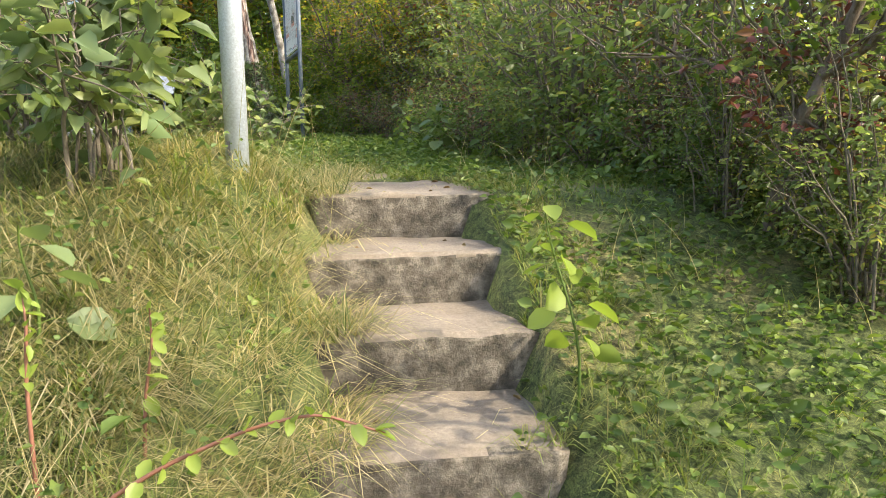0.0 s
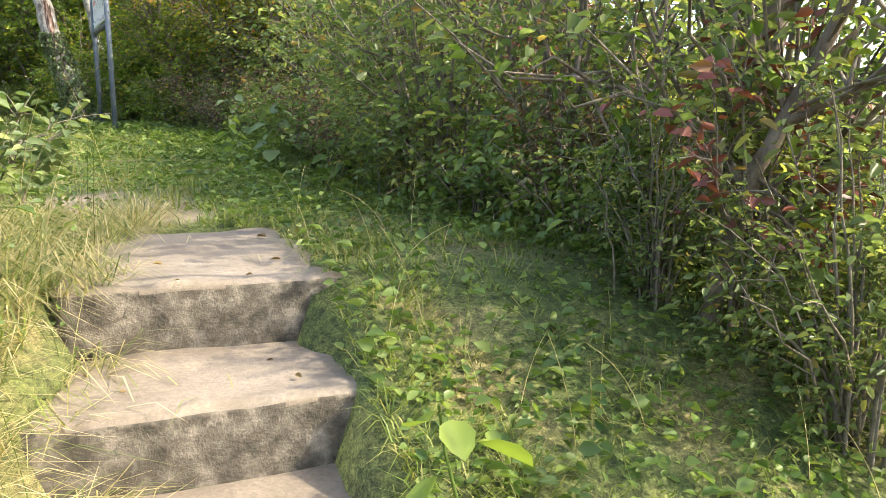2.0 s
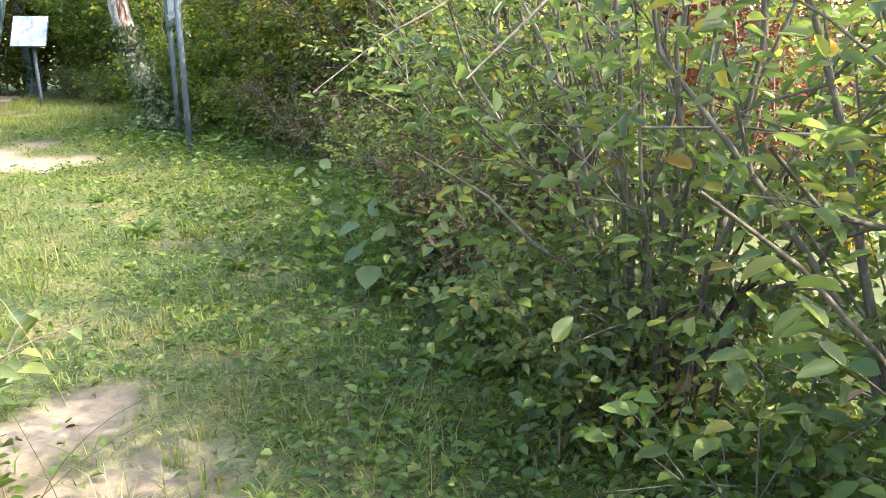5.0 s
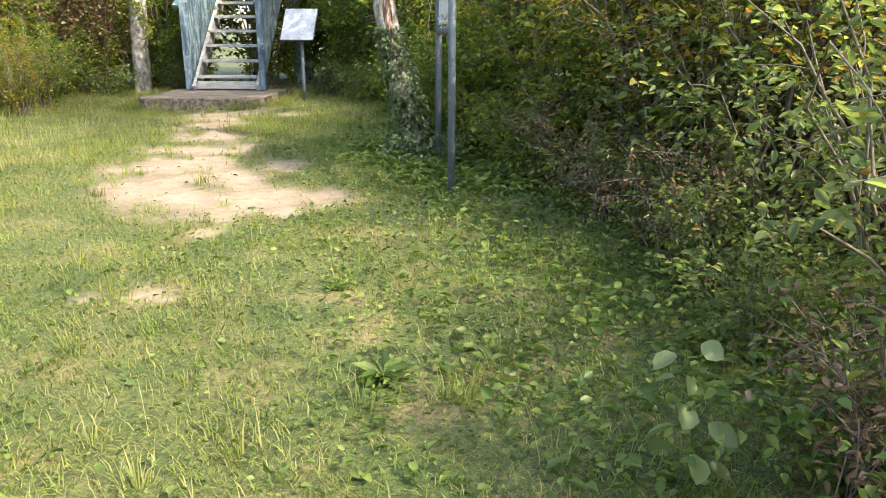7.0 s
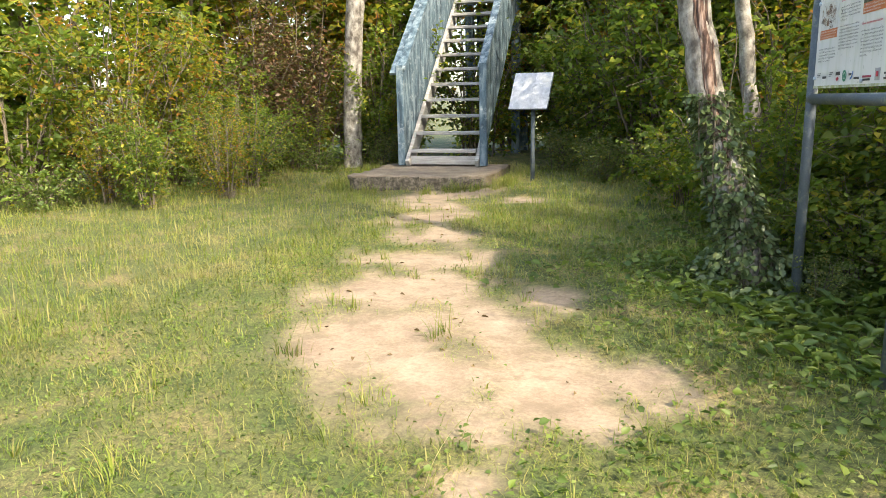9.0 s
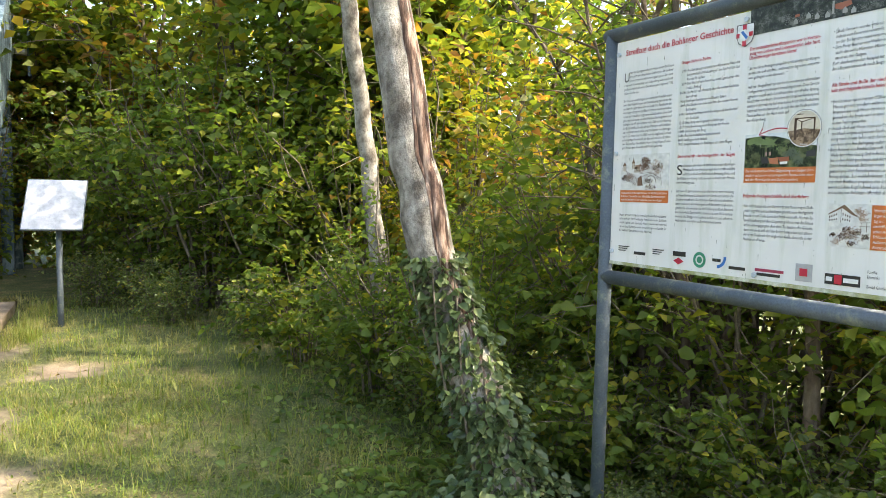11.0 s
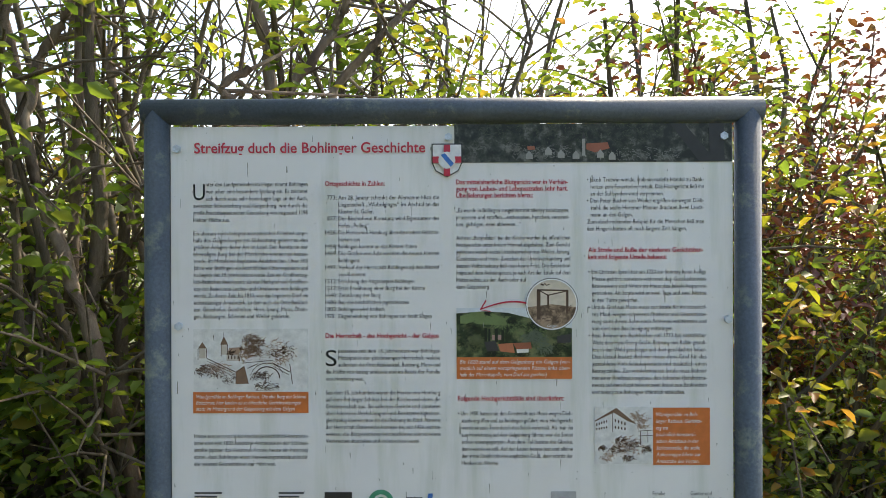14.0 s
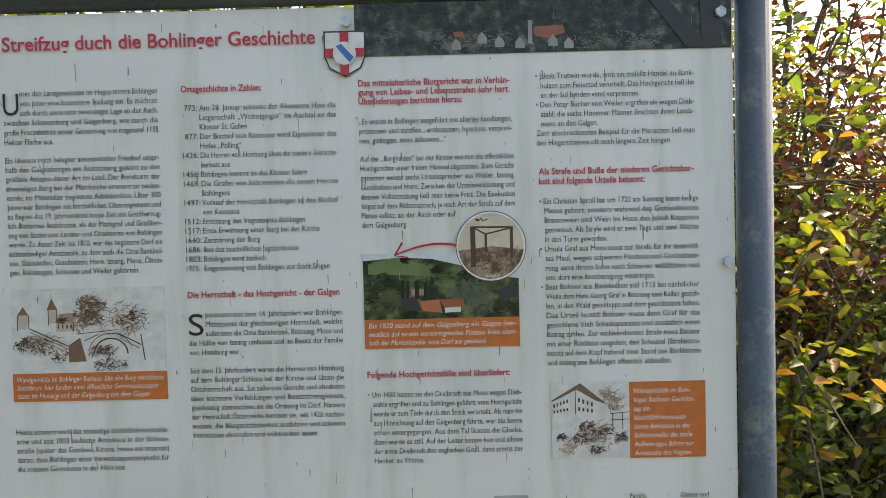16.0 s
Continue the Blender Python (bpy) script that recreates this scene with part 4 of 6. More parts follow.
# ---- look-out tower stairs ----
tower = thing("lookout_tower_stairs", pose(-6.568, 12.044, 0.175, 0, 0, 15), "steep open timber stairs with weathered blue-grey board sides", "stairs")
TR, TG, TW = 0.255, 0.306, 1.02
slab = thing("concrete_footing", pose(-6.568, 12.044, 0.16, 0, 0, 15), "low cracked concrete slab at the foot of the tower stairs", "slab", kind="structure")
ob = part("slab", rough_block(1.95, 1.8, 0.45, 31, 0.02), CONCRETE, slab)
ob.location = (0.96, -1.38, 0)
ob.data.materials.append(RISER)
# Front face in the same stained concrete with shade in its colour.
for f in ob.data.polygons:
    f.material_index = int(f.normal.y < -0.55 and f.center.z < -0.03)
FLIGHT = 13


def plank(name, sx, sy, sz, at, material=OLD_TIMBER, turn=None, label=""):
    return part(name, box(sx, sy, sz, at, 0.006, turn), material, tower, label)


plank("kick_board", TW, 0.04, 0.13, (0, 0.02, 0.075))
for k in range(FLIGHT):
    plank("tread", TW, 0.2, 0.05, (0, 0.09 + TG * k, TR * (k + 1) - 0.04))
run, rise = TG * FLIGHT, TR * FLIGHT
slope = math.atan2(TR, TG)
length = math.hypot(run, rise) + 0.15
for s in (-1, 1):
    plank("stringer", 0.06, length, 0.26, (s * (TW / 2 + 0.035), run / 2 + 0.02, rise / 2 + 0.02), turn=pose(0, 0, 0, math.degrees(slope), 0, 0))
    plank("newel_post", 0.11, 0.11, 1.5, (s * (TW / 2 + 0.13), -0.02, 0.75), TOWER_PAINT)
    for k in range(7):
        y0, y1 = k * run / 7, (k + 1) * run / 7
        bm = bmesh.new()
        z0, z1 = y0 * TR / TG, y1 * TR / TG
        x = s * (TW / 2 + 0.1)
        quad = [(y0, z0 + 0.02), (y1 - 0.012, z1 + 0.02), (y1 - 0.012, z1 + 1.42), (y0, z0 + 1.42)]
        front = [bm.verts.new((x - 0.014, y, z)) for y, z in quad]
        back = [bm.verts.new((x + 0.014, y, z)) for y, z in quad]
        bm.faces.new(front)
        bm.faces.new(back[::-1])
        for a in range(4):
            bm.faces.new((front[a], back[a], back[(a + 1) % 4], front[(a + 1) % 4]))
        bmesh.ops.recalc_face_normals(bm, faces=bm.faces)
        part("side_board", bm, TOWER_PAINT, tower)
    plank("handrail", 0.12, length, 0.06, (s * (TW / 2 + 0.11), run / 2, rise / 2 + 1.47), TOWER_PAINT, pose(0, 0, 0, math.degrees(slope), 0, 0))
plank("handrail", 0.1, length, 0.05, (-TW / 2 - 0.24, run / 2, rise / 2 + 1.42), TOWER_PAINT, pose(0, 0, 0, math.degrees(slope), 0, 0), "outer rail board")
for k in range(4):
    plank("rail_bracket", 0.16, 0.06, 0.05, (-TW / 2 - 0.17, run * (k + 0.5) / 4, rise * (k + 0.5) / 4 + 1.36), TOWER_PAINT)
top = rise
plank("landing", 1.4, 1.3, 0.08, (0.08, run + 0.7, top - 0.04))
plank("landing_panel", 0.04, 1.3, 1.5, (0.8, run + 0.7, top + 0.35), TOWER_PAINT)
plank("landing_panel", 0.04, 1.3, 1.3, (-0.62, run + 0.7, top + 0.65), TOWER_PAINT)
for k in range(9):
    plank("tread", TW * 0.95, 0.2, 0.05, (0.02, run + 1.4 + TG * k, top + TR * (k + 1) - 0.04))
l2 = math.hypot(TG * 9, TR * 9)
for s in (-1, 1):
    plank("stringer", 0.06, l2, 0.26, (0.02 + s * 0.48, run + 1.35 + TG * 4.5, top + TR * 4.5), turn=pose(0, 0, 0, math.degrees(slope), 0, 0))
    plank("side_panel", 0.03, l2, 0.95, (0.02 + s * 0.55, run + 1.35 + TG * 4.5, top + TR * 4.5 + 0.75), TOWER_PAINT, pose(0, 0, 0, math.degrees(slope), 0, 0))
for sx in (-0.48, 0.46):
    for sy in (0.1, 1.2):
        plank("tower_post", 0.16, 0.16, top + 0.25, (sx, run + sy, (top - 0.25) / 2), TOWER_PAINT)
for sx in (-0.6, 0.65):
    plank("tower_post", 0.16, 0.16, top + TR * 9 + 0.2, (sx, run + 1.35 + TG * 9, (top + TR * 9 - 0.2) / 2), TOWER_PAINT)


# ---- shrubs and trees ----
def grown(seed, h, r, stems, twigs, per, leaf, wide, low=0.15, twig=0.3, thick=0.014, top_heavy=0.0, pull=1.0, shown=90):
    """Stems and leaves of a shrub: stems fan out from the root, twigs leave them, leaves sit along the twigs.
    Returns the lines of the stems, and the leaves' places, directions and sizes."""
    rng = np.random.default_rng(seed)
    lines, heads = [], []
    for k in range(stems):
        az, out = rng.uniform(0, 2 * np.pi), r * math.sqrt(rng.uniform(0.02, 1))
        tall = h * rng.uniform(0.55, 1.0) * (1 - 0.35 * (out / r) ** 2)
        a = np.array([math.cos(az), math.sin(az), 0])
        root = a * 0.18 * r * rng.uniform(0, 1) + rng.normal(0, 0.05, 3) * [1, 1, 0]
        end = a * out + [0, 0, tall]
        t = np.linspace(0, 1, 7)[:, None]
        pts = root + (end - root) * np.concatenate([t ** 1.35, t ** 1.35, t ** 0.85], 1) + rng.normal(0, 0.035 * h / 2, (7, 3)) * t
        pts[0, 2] = -0.12
        lines.append((pts, thick * rng.uniform(0.6, 1.2) * np.linspace(1, 0.25, 7)))
        heads.append(pts)
    heads = np.array(heads)
    which = rng.integers(0, stems, twigs)
    f = low + (1 - low) * rng.uniform(0, 1, twigs) ** (1.0 / (1.0 + top_heavy))
    pos = f * 6
    i0 = np.minimum(pos.astype(int), 5)
    base = heads[which, i0] * (1 - (pos - i0))[:, None] + heads[which, i0 + 1] * (pos - i0)[:, None]
    outward = unit(base * [1, 1, 0] + rng.normal(0, 0.15, (twigs, 3)))
    d = unit(outward * 0.8 * pull + rng.normal(0, 0.55, (twigs, 3)) + [0, 0, 0.35])
    ln = twig * rng.uniform(0.5, 1.5, twigs)
    tip = base + d * ln[:, None]
    tip[:, 2] = np.maximum(tip[:, 2], 0.05)
    keep = rng.permutation(twigs)[: min(twigs, shown)]
    for k in keep:
        mid = (base[k] + tip[k]) / 2 + [0, 0, 0.04 * ln[k]]
        lines.append((np.array([base[k], mid, tip[k]]), np.array([0.0045, 0.0032, 0.0016]) * (thick / 0.014) ** 0.5))
    s = (np.arange(per) + 0.6) / per
    lp = base[:, None] + d[:, None] * (ln[:, None] * s)[..., None] + rng.normal(0, 0.012, (twigs, per, 3))
    lp[..., 2] -= 0.12 * ln[:, None] * s**2
    sidew = unit(np.cross(d, np.array([0, 0, 1.0])))
    sign = np.where(np.arange(per) % 2 == 0, 1.0, -1.0)
    la = d[:, None] * 0.6 + sidew[:, None] * sign[None, :, None] * 0.9 + rng.normal(0, 0.35, (twigs, per, 3)) - [0, 0, 0.25]
    size = leaf * rng.uniform(0.55, 1.25, (twigs, per)) * (1 - 0.35 * (s - 0.6) ** 2)
    lp = lp.reshape(-1, 3)
    lp[:, 2] = np.maximum(lp[:, 2], 0.02)
    return lines, lp, la.reshape(-1, 3), size.ravel(), rng


def shrub_kind(name, label, category, leaves, wood, wide, group, **k):
    lines, lp, la, size, rng = grown(wide=wide, **k)
    ob = thing(name, pose(0, 0, 0), label, category, group)
    part("trunk" if category == "tree" else "branchwork", tubes_mesh("stems", lines, wood), wood, ob, "bare branching stems")
    part("foliage", leaves_mesh("foliage", lp, la, size, leaves, wide, rng=rng, simple=k["h"] > 6 or k["seed"] in (14, 15, 16), rounded=leaves == PRIVET and k["h"] > 1.5), leaves, ob)
    return ob


USED = set()


def plant(ob, x, y, scale=1.0, spin=0.0, lean=0.0, dz=0.0, stretch=1.0):
    """Sets the first of a kind in its place, and copies of it after that."""
    m = pose(x, y, float(ground_z(np.array([x]), np.array([y]))[0]) + dz, lean, 0, spin)
    size = Vector((scale, scale, scale * stretch))
    if ob.name not in USED:
        USED.add(ob.name)
        ob.matrix_world = m @ Matrix.Diagonal((*size, 1))
        return ob
    c = copy_thing(ob, m)
    c.scale = size
    return c


privet_a = shrub_kind("privet_shrub", "dense privet shrub with small dark green leaves", "shrub", PRIVET, TWIG, 0.52, "hedge", seed=11, h=2.2, r=0.85, stems=34, twigs=365, per=9, leaf=0.057, twig=0.36, low=0.06)
privet_b = shrub_kind("privet_shrub", "dense privet shrub with small dark green leaves", "shrub", PRIVET, TWIG, 0.5, "hedge", seed=12, h=2.3, r=0.9, stems=32, twigs=355, per=9, leaf=0.059, twig=0.4, low=0.05)
broad_a = shrub_kind("hazel_shrub", "broad-leaved green shrub at the wood's edge", "shrub", HAZEL, TWIG, 0.72, "wood edge", seed=13, h=2.7, r=1.1, stems=26, twigs=380, per=8, leaf=0.095, twig=0.42, low=0.08, thick=0.018)
broad_b = shrub_kind("hazel_shrub", "broad-leaved green shrub at the wood's edge", "shrub", HAZEL, TWIG, 0.68, "wood edge", seed=14, h=3.0, r=1.15, stems=24, twigs=380, per=8, leaf=0.09, twig=0.45, low=0.06, thick=0.018)
autumn_a = shrub_kind("dogwood_shrub", "yellow-green shrub turning to autumn colours", "shrub", AUTUMN, TWIG, 0.62, "wood edge", seed=15, h=2.9, r=1.1, stems=24, twigs=400, per=8, leaf=0.085, twig=0.42, low=0.08, thick=0.018)
red_a = shrub_kind("red_leaved_shrub", "shrub with russet and dark red autumn leaves", "shrub", RUSSET, TWIG, 0.6, "wood edge", seed=16, h=3.2, r=1.1, stems=22, twigs=620, per=8, leaf=0.075, twig=0.4, low=0.2, thick=0.016)
tall_a = shrub_kind("woodland_tree", "tall leafy tree closing off the clearing", "tree", HAZEL, BARK, 0.7, "wood", seed=17, h=7.0, r=2.1, stems=16, twigs=640, per=9, leaf=0.18, twig=0.75, low=0.05, thick=0.06)
tall_b = shrub_kind("woodland_tree", "tall leafy tree closing off the clearing", "tree", AUTUMN, BARK, 0.65, "wood", seed=18, h=6.5, r=1.9, stems=14, twigs=600, per=9, leaf=0.17, twig=0.7, low=0.05, thick=0.055)
airy_a = shrub_kind("slender_tree", "slender many-stemmed tree with thin foliage against the sky", "tree", HAZEL, BARK, 0.6, "slender trees", seed=19, h=4.6, r=1.2, stems=9, twigs=340, per=7, leaf=0.065, twig=0.5, low=0.3, thick=0.04)
airy_b = shrub_kind("slender_tree", "slender many-stemmed tree with thin autumn foliage", "tree", AUTUMN, BARK, 0.6, "slender trees", seed=20, h=4.2, r=1.3, stems=11, twigs=560, per=7, leaf=0.06, twig=0.45, low=0.3, thick=0.028)
airy_red = shrub_kind("slender_tree", "slender tree with sparse reddish leaves against the sky", "tree", RED_LEAF, TWIG, 0.6, "slender trees", seed=23, h=3.6, r=1.0, stems=11, twigs=560, per=7, leaf=0.055, twig=0.42, low=0.25, thick=0.02)

twiggy = shrub_kind("bare_branched_tree", "old shrub tree with tangled half-bare branches", "tree", HAZEL, TWIG, 0.6, "slender trees", seed=24, h=4.0, r=1.25, stems=15, twigs=330, per=4, leaf=0.055, twig=0.5, low=0.3, thick=0.032, shown=330)
spots = random.Random(5)
# hedge along the stairs and the clearing
for x, y, s in ((2.5, -0.75, 0.9), (2.2, 0.15, 0.92), (1.8, 0.85, 0.85), (1.75, 1.7, 0.9), (1.65, 2.6, 0.9), (1.45, 3.6, 0.85), (1.15, 4.6, 0.85), (0.75, 5.6, 0.8),
                (2.1, 4.4, 0.85), (0.95, 5.1, 0.92)):
    plant(privet_a if spots.random() < 0.5 else privet_b, x, y, s, spots.uniform(0, 360))
# behind the board
for x, y, s, kind in ((0.25, 6.5, 0.72, broad_a), (-0.2, 7.3, 0.75, broad_b), (-0.6, 8.4, 0.85, broad_a), (1.6, 6.4, 0.8, privet_b), (0.1, 9.2, 1.0, autumn_a)):
    plant(kind, x, y, s, spots.uniform(0, 360))
# wood round the tower
for x, y, s, kind in ((-1.85, 9.0, 0.6, broad_b), (-1.45, 8.3, 0.5, broad_a), (-0.85, 9.9, 0.7, broad_a), (-1.2, 10.6, 1.1, autumn_a), (-1.9, 11.4, 1.1, broad_b), (-2.9, 12.2, 1.15, broad_a), (-3.7, 12.9, 1.15, broad_b), (-4.4, 13.6, 1.15, broad_a), (-5.0, 14.6, 1.2, broad_b),
                      (-8.4, 13.0, 0.9, broad_b), (-9.2, 12.2, 1.05, red_a), (-9.8, 11.2, 1.05, red_a), (-9.9, 10.2, 1.0, broad_a), (-9.4, 9.4, 1.0, autumn_a), (-9.2, 8.4, 1.05, autumn_a), (-9.8, 7.4, 1.1, broad_a), (-10.2, 6.2, 1.1, autumn_a), (-10.3, 4.8, 1.1, broad_b), (-10.2, 3.2, 1.1, broad_a), (-9.8, 1.6, 1.1, broad_b), (-8.6, 13.9, 1.1, broad_a), (-7.6, 15.2, 1.2, broad_b), (-6.2, 16.6, 1.2, broad_a)):
    plant(kind, x, y, s, spots.uniform(0, 360))
for x, y, s, kind in ((-0.4, 12.2, 1.0, tall_b), (-2.0, 13.8, 1.05, tall_a), (-3.6, 15.2, 1.1, tall_b), (-5.4, 17.6, 1.1, tall_a), (-8.0, 17.6, 1.1, tall_b), (-10.4, 15.2, 1.1, tall_a), (-11.8, 12.4, 1.1, tall_b), (-12.2, 9.4, 1.1, tall_a), (-12.4, 6.2, 1.1, tall_b),
                      (-12.2, 3.0, 1.1, tall_a), (-11.6, -0.2, 1.1, tall_b), (-10.0, -3.4, 1.1, tall_a), (-2.0, -8.2, 1.0, tall_a), (0.8, 13.9, 0.95, tall_a), (-4.6, 16.3, 1.2, tall_b), (-2.9, 14.7, 1.15, tall_a), (-1.1, 12.9, 1.05, tall_a), (-6.9, 18.6, 1.2, tall_a), (-10.8, 13.3, 1.05, tall_b), (-9.7, 15.0, 1.1, tall_a), (-11.4, 11.2, 1.0, tall_a)):
    plant(kind, x, y, s, spots.uniform(0, 360))
# The airy_a at (2.7, -2.7) is added out of view to dapple the steps.
for x, y, s, kind in ((0.0, 8.0, 0.9, twiggy), (0.75, 7.15, 0.85, twiggy), (0.05, 8.4, 1.0, twiggy), (1.5, 6.9, 1.05, twiggy), (1.6, 8.6, 1.1, twiggy), (2.9, 7.4, 1.15, twiggy), (-0.45, 7.8, 0.9, airy_a), (0.3, 7.2, 0.85, airy_a), (0.7, 6.4, 0.8, airy_b), (0.75, 5.45, 0.8, airy_b), (1.3, 5.7, 0.95, airy_red), (1.2, 4.8, 0.85, airy_b), (1.4, 7.4, 0.95, airy_b), (2.1, 6.6, 1.0, airy_b), (2.6, 5.2, 1.05, airy_a), (2.4, 7.9, 1.0, airy_a), (3.4, 6.2, 1.1, airy_b), (2.7, -2.7, 0.75, airy_a), (0.35, 6.75, 0.72, airy_b), (0.45, 5.9, 0.72, airy_a), (1.9, 5.9, 0.95, airy_a), (3.6, 4.2, 1.0, airy_red), (4.5, 8.3, 1.2, airy_a), (5.5, 6.9, 1.2, airy_b), (4.2, 9.8, 1.2, airy_a), (6.3, 9.2, 1.3, airy_b), (3.4, 8.9, 1.1, airy_b), (4.0, 5.3, 1.1, airy_red), (2.6, 4.9, 1.1, airy_red), (2.2, 5.4, 1.1, airy_red), (1.05, 6.3, 0.72, airy_b), (1.9, 6.5, 0.95, airy_b), (2.7, 6.1, 1.0, airy_b)):
    plant(kind, x, y, s, spots.uniform(0, 360))
for x, y, s, kind in ((6.5, 7.5, 0.6, tall_b), (7, 4.3, 0.5, tall_a), (6, 10.5, 0.7, tall_a), (7.5, 1.5, 0.48, tall_b), (15, -6, 0.95, tall_a), (16, -2, 0.9, tall_b), (15, 1.5, 0.95, tall_a), (16.5, 5, 0.95, tall_b), (15, 8.5, 1.0, tall_a), (14, 12, 1.0, tall_b), (12, 15.5, 1.0, tall_a), (8, 17, 0.95, tall_b), (4, 17, 0.95, tall_a)):
    plant(kind, x, y, s, spots.uniform(0, 360))
for x, y, s, kind in ((-8.9, 10.6, 0.55, broad_a), (-9.3, 11.9, 0.6, broad_b), (-8.3, 12.9, 0.5, broad_a), (-8.9, 9.4, 0.5, broad_b), (-8.8, 7.9, 0.5, autumn_a), (-7.9, 13.2, 0.5, autumn_a)):
    plant(kind, x, y, s, spots.uniform(0, 360))
young = shrub_kind("hazel_shrub", "young broad-leaved shrub at the wood's edge", "shrub", HAZEL, TWIG, 0.74, "wood edge", seed=36, h=1.15, r=0.6, stems=16, twigs=170, per=8, leaf=0.07, twig=0.26, low=0.05, thick=0.007)
for x, y, s in ((-0.35, 5.95, 0.7), (-0.55, 6.55, 0.75), (-0.95, 7.3, 0.8), (-0.75, 7.95, 1.15), (-1.55, 8.0, 0.9), (-2.05, 8.9, 0.95), (-2.5, 9.9, 0.95), (-0.1, 8.5, 1.3)):
    plant(young, x, y, s, spots.uniform(0, 360))
for x, y, s, kind in ((3.5, 1.2, 1.1, airy_a), (4.3, 0.0, 1.1, airy_a)):
    plant(kind, x, y, s, spots.uniform(0, 360))
bramble = shrub_kind("bramble", "low bramble and leafy green undergrowth", "undergrowth", WEED, TWIG, 0.68, "undergrowth", seed=33, h=0.62, r=0.5, stems=16, twigs=180, per=8, leaf=0.046, twig=0.24, low=0.0, thick=0.005, shown=30)
bramble_dark = shrub_kind("bramble", "low dark green undergrowth at the hedge's foot", "undergrowth", PRIVET, TWIG, 0.66, "undergrowth", seed=34, h=0.75, r=0.5, stems=16, twigs=200, per=8, leaf=0.042, twig=0.24, low=0.0, thick=0.005, shown=30)
for x, y, s in ((1.95, -0.55, 0.8), (1.75, 0.05, 0.9), (1.5, 0.6, 0.85), (1.38, 1.15, 0.8), (1.25, 1.9, 0.85), (1.1, 2.6, 0.85), (0.95, 3.3, 0.8), (0.75, 4.0, 0.85), (0.5, 4.7, 0.85), (0.2, 5.3, 0.8), (2.4, -1.2, 0.75), (-0.15, 5.95, 0.75), (-0.45, 6.6, 0.8), (-0.75, 7.2, 0.8), (-1.05, 7.6, 0.85),
                (-1.25, 8.0, 0.9), (-1.75, 8.6, 0.8), (-2.1, 9.5, 0.9), (-2.2, 10.5, 0.7), (-3.1, 11.0, 0.9), (-3.9, 11.7, 0.9), (-4.3, 12.4, 1.0), (-5.0, 12.9, 1.0), (-8.0, 12.6, 1.0), (-8.6, 11.6, 1.0), (-8.8, 10.4, 1.0), (-8.6, 9.2, 1.0), (-8.7, 8.2, 0.9), (-9.0, 7.2, 1.0), (-1.15, 6.75, 0.45), (-1.35, 7.35, 0.6)):
    plant(bramble if spots.random() < 0.55 else bramble_dark, x, y, s, spots.uniform(0, 360))
for x, y, s, kind in ((-7.6, 8.6, 0.45, autumn_a), (-7.9, 7.7, 0.5, broad_a), (-8.2, 9.6, 0.55, broad_b)):
    plant(kind, x, y, s, spots.uniform(0, 360))
# the red twigs by the stairs
red_small = shrub_kind("red_leaved_shrub", "small shrub with wine-red autumn leaves among the privet", "shrub", RED_LEAF, TWIG, 0.6, "hedge", seed=31, h=1.0, r=0.42, stems=9, twigs=52, per=6, leaf=0.055, twig=0.22, low=0.6, thick=0.008)
plant(red_small, 2.2, -1.05, 0.85, 40)
plant(privet_b, 2.25, -1.45, 0.4, 160)
plant(privet_a, 2.0, -0.95, 0.36, 30)
plant(broad_a, 3.6, -1.5, 0.62, 75)
plant(broad_b, 4.1, -0.4, 0.75, 210)
# dry brown growth in the hedge's lower part
dry_small = shrub_kind("dead_shrub", "dead shrub with shrivelled brown leaves in the hedge", "shrub", DEAD_LEAF, TWIG, 0.5, "dead shrubs", seed=35, h=0.85, r=0.4, stems=14, twigs=120, per=6, leaf=0.036, twig=0.2, low=0.25, thick=0.006)
for x, y, s, spin in ((1.3, 1.75, 0.9, 20), (1.42, 1.25, 0.8, 140), (1.1, 2.45, 0.85, 260), (0.62, 4.35, 0.95, 80), (0.3, 5.0, 0.85, 190), (-0.1, 5.75, 1.0, 300), (1.95, -0.25, 0.8, 10)):
    plant(dry_small, x, y, s, spin)
# big-leaved shrub beyond the pole
elder = shrub_kind("elder_shrub", "large-leaved shrub beside the steel post", "shrub", ELDER, TWIG, 0.6, "elder shrubs", seed=32, h=1.0, r=0.45, stems=10, twigs=80, per=6, leaf=0.1, twig=0.26, low=0.3, thick=0.009)
plant(elder, -0.12, -1.32, 0.95, 10)
plant(elder, -0.62, -0.9, 1.15, 70)
plant(elder, -1.1, 0.3, 1.5, 10)
plant(elder, -0.1, 0.22, 0.72, 130)

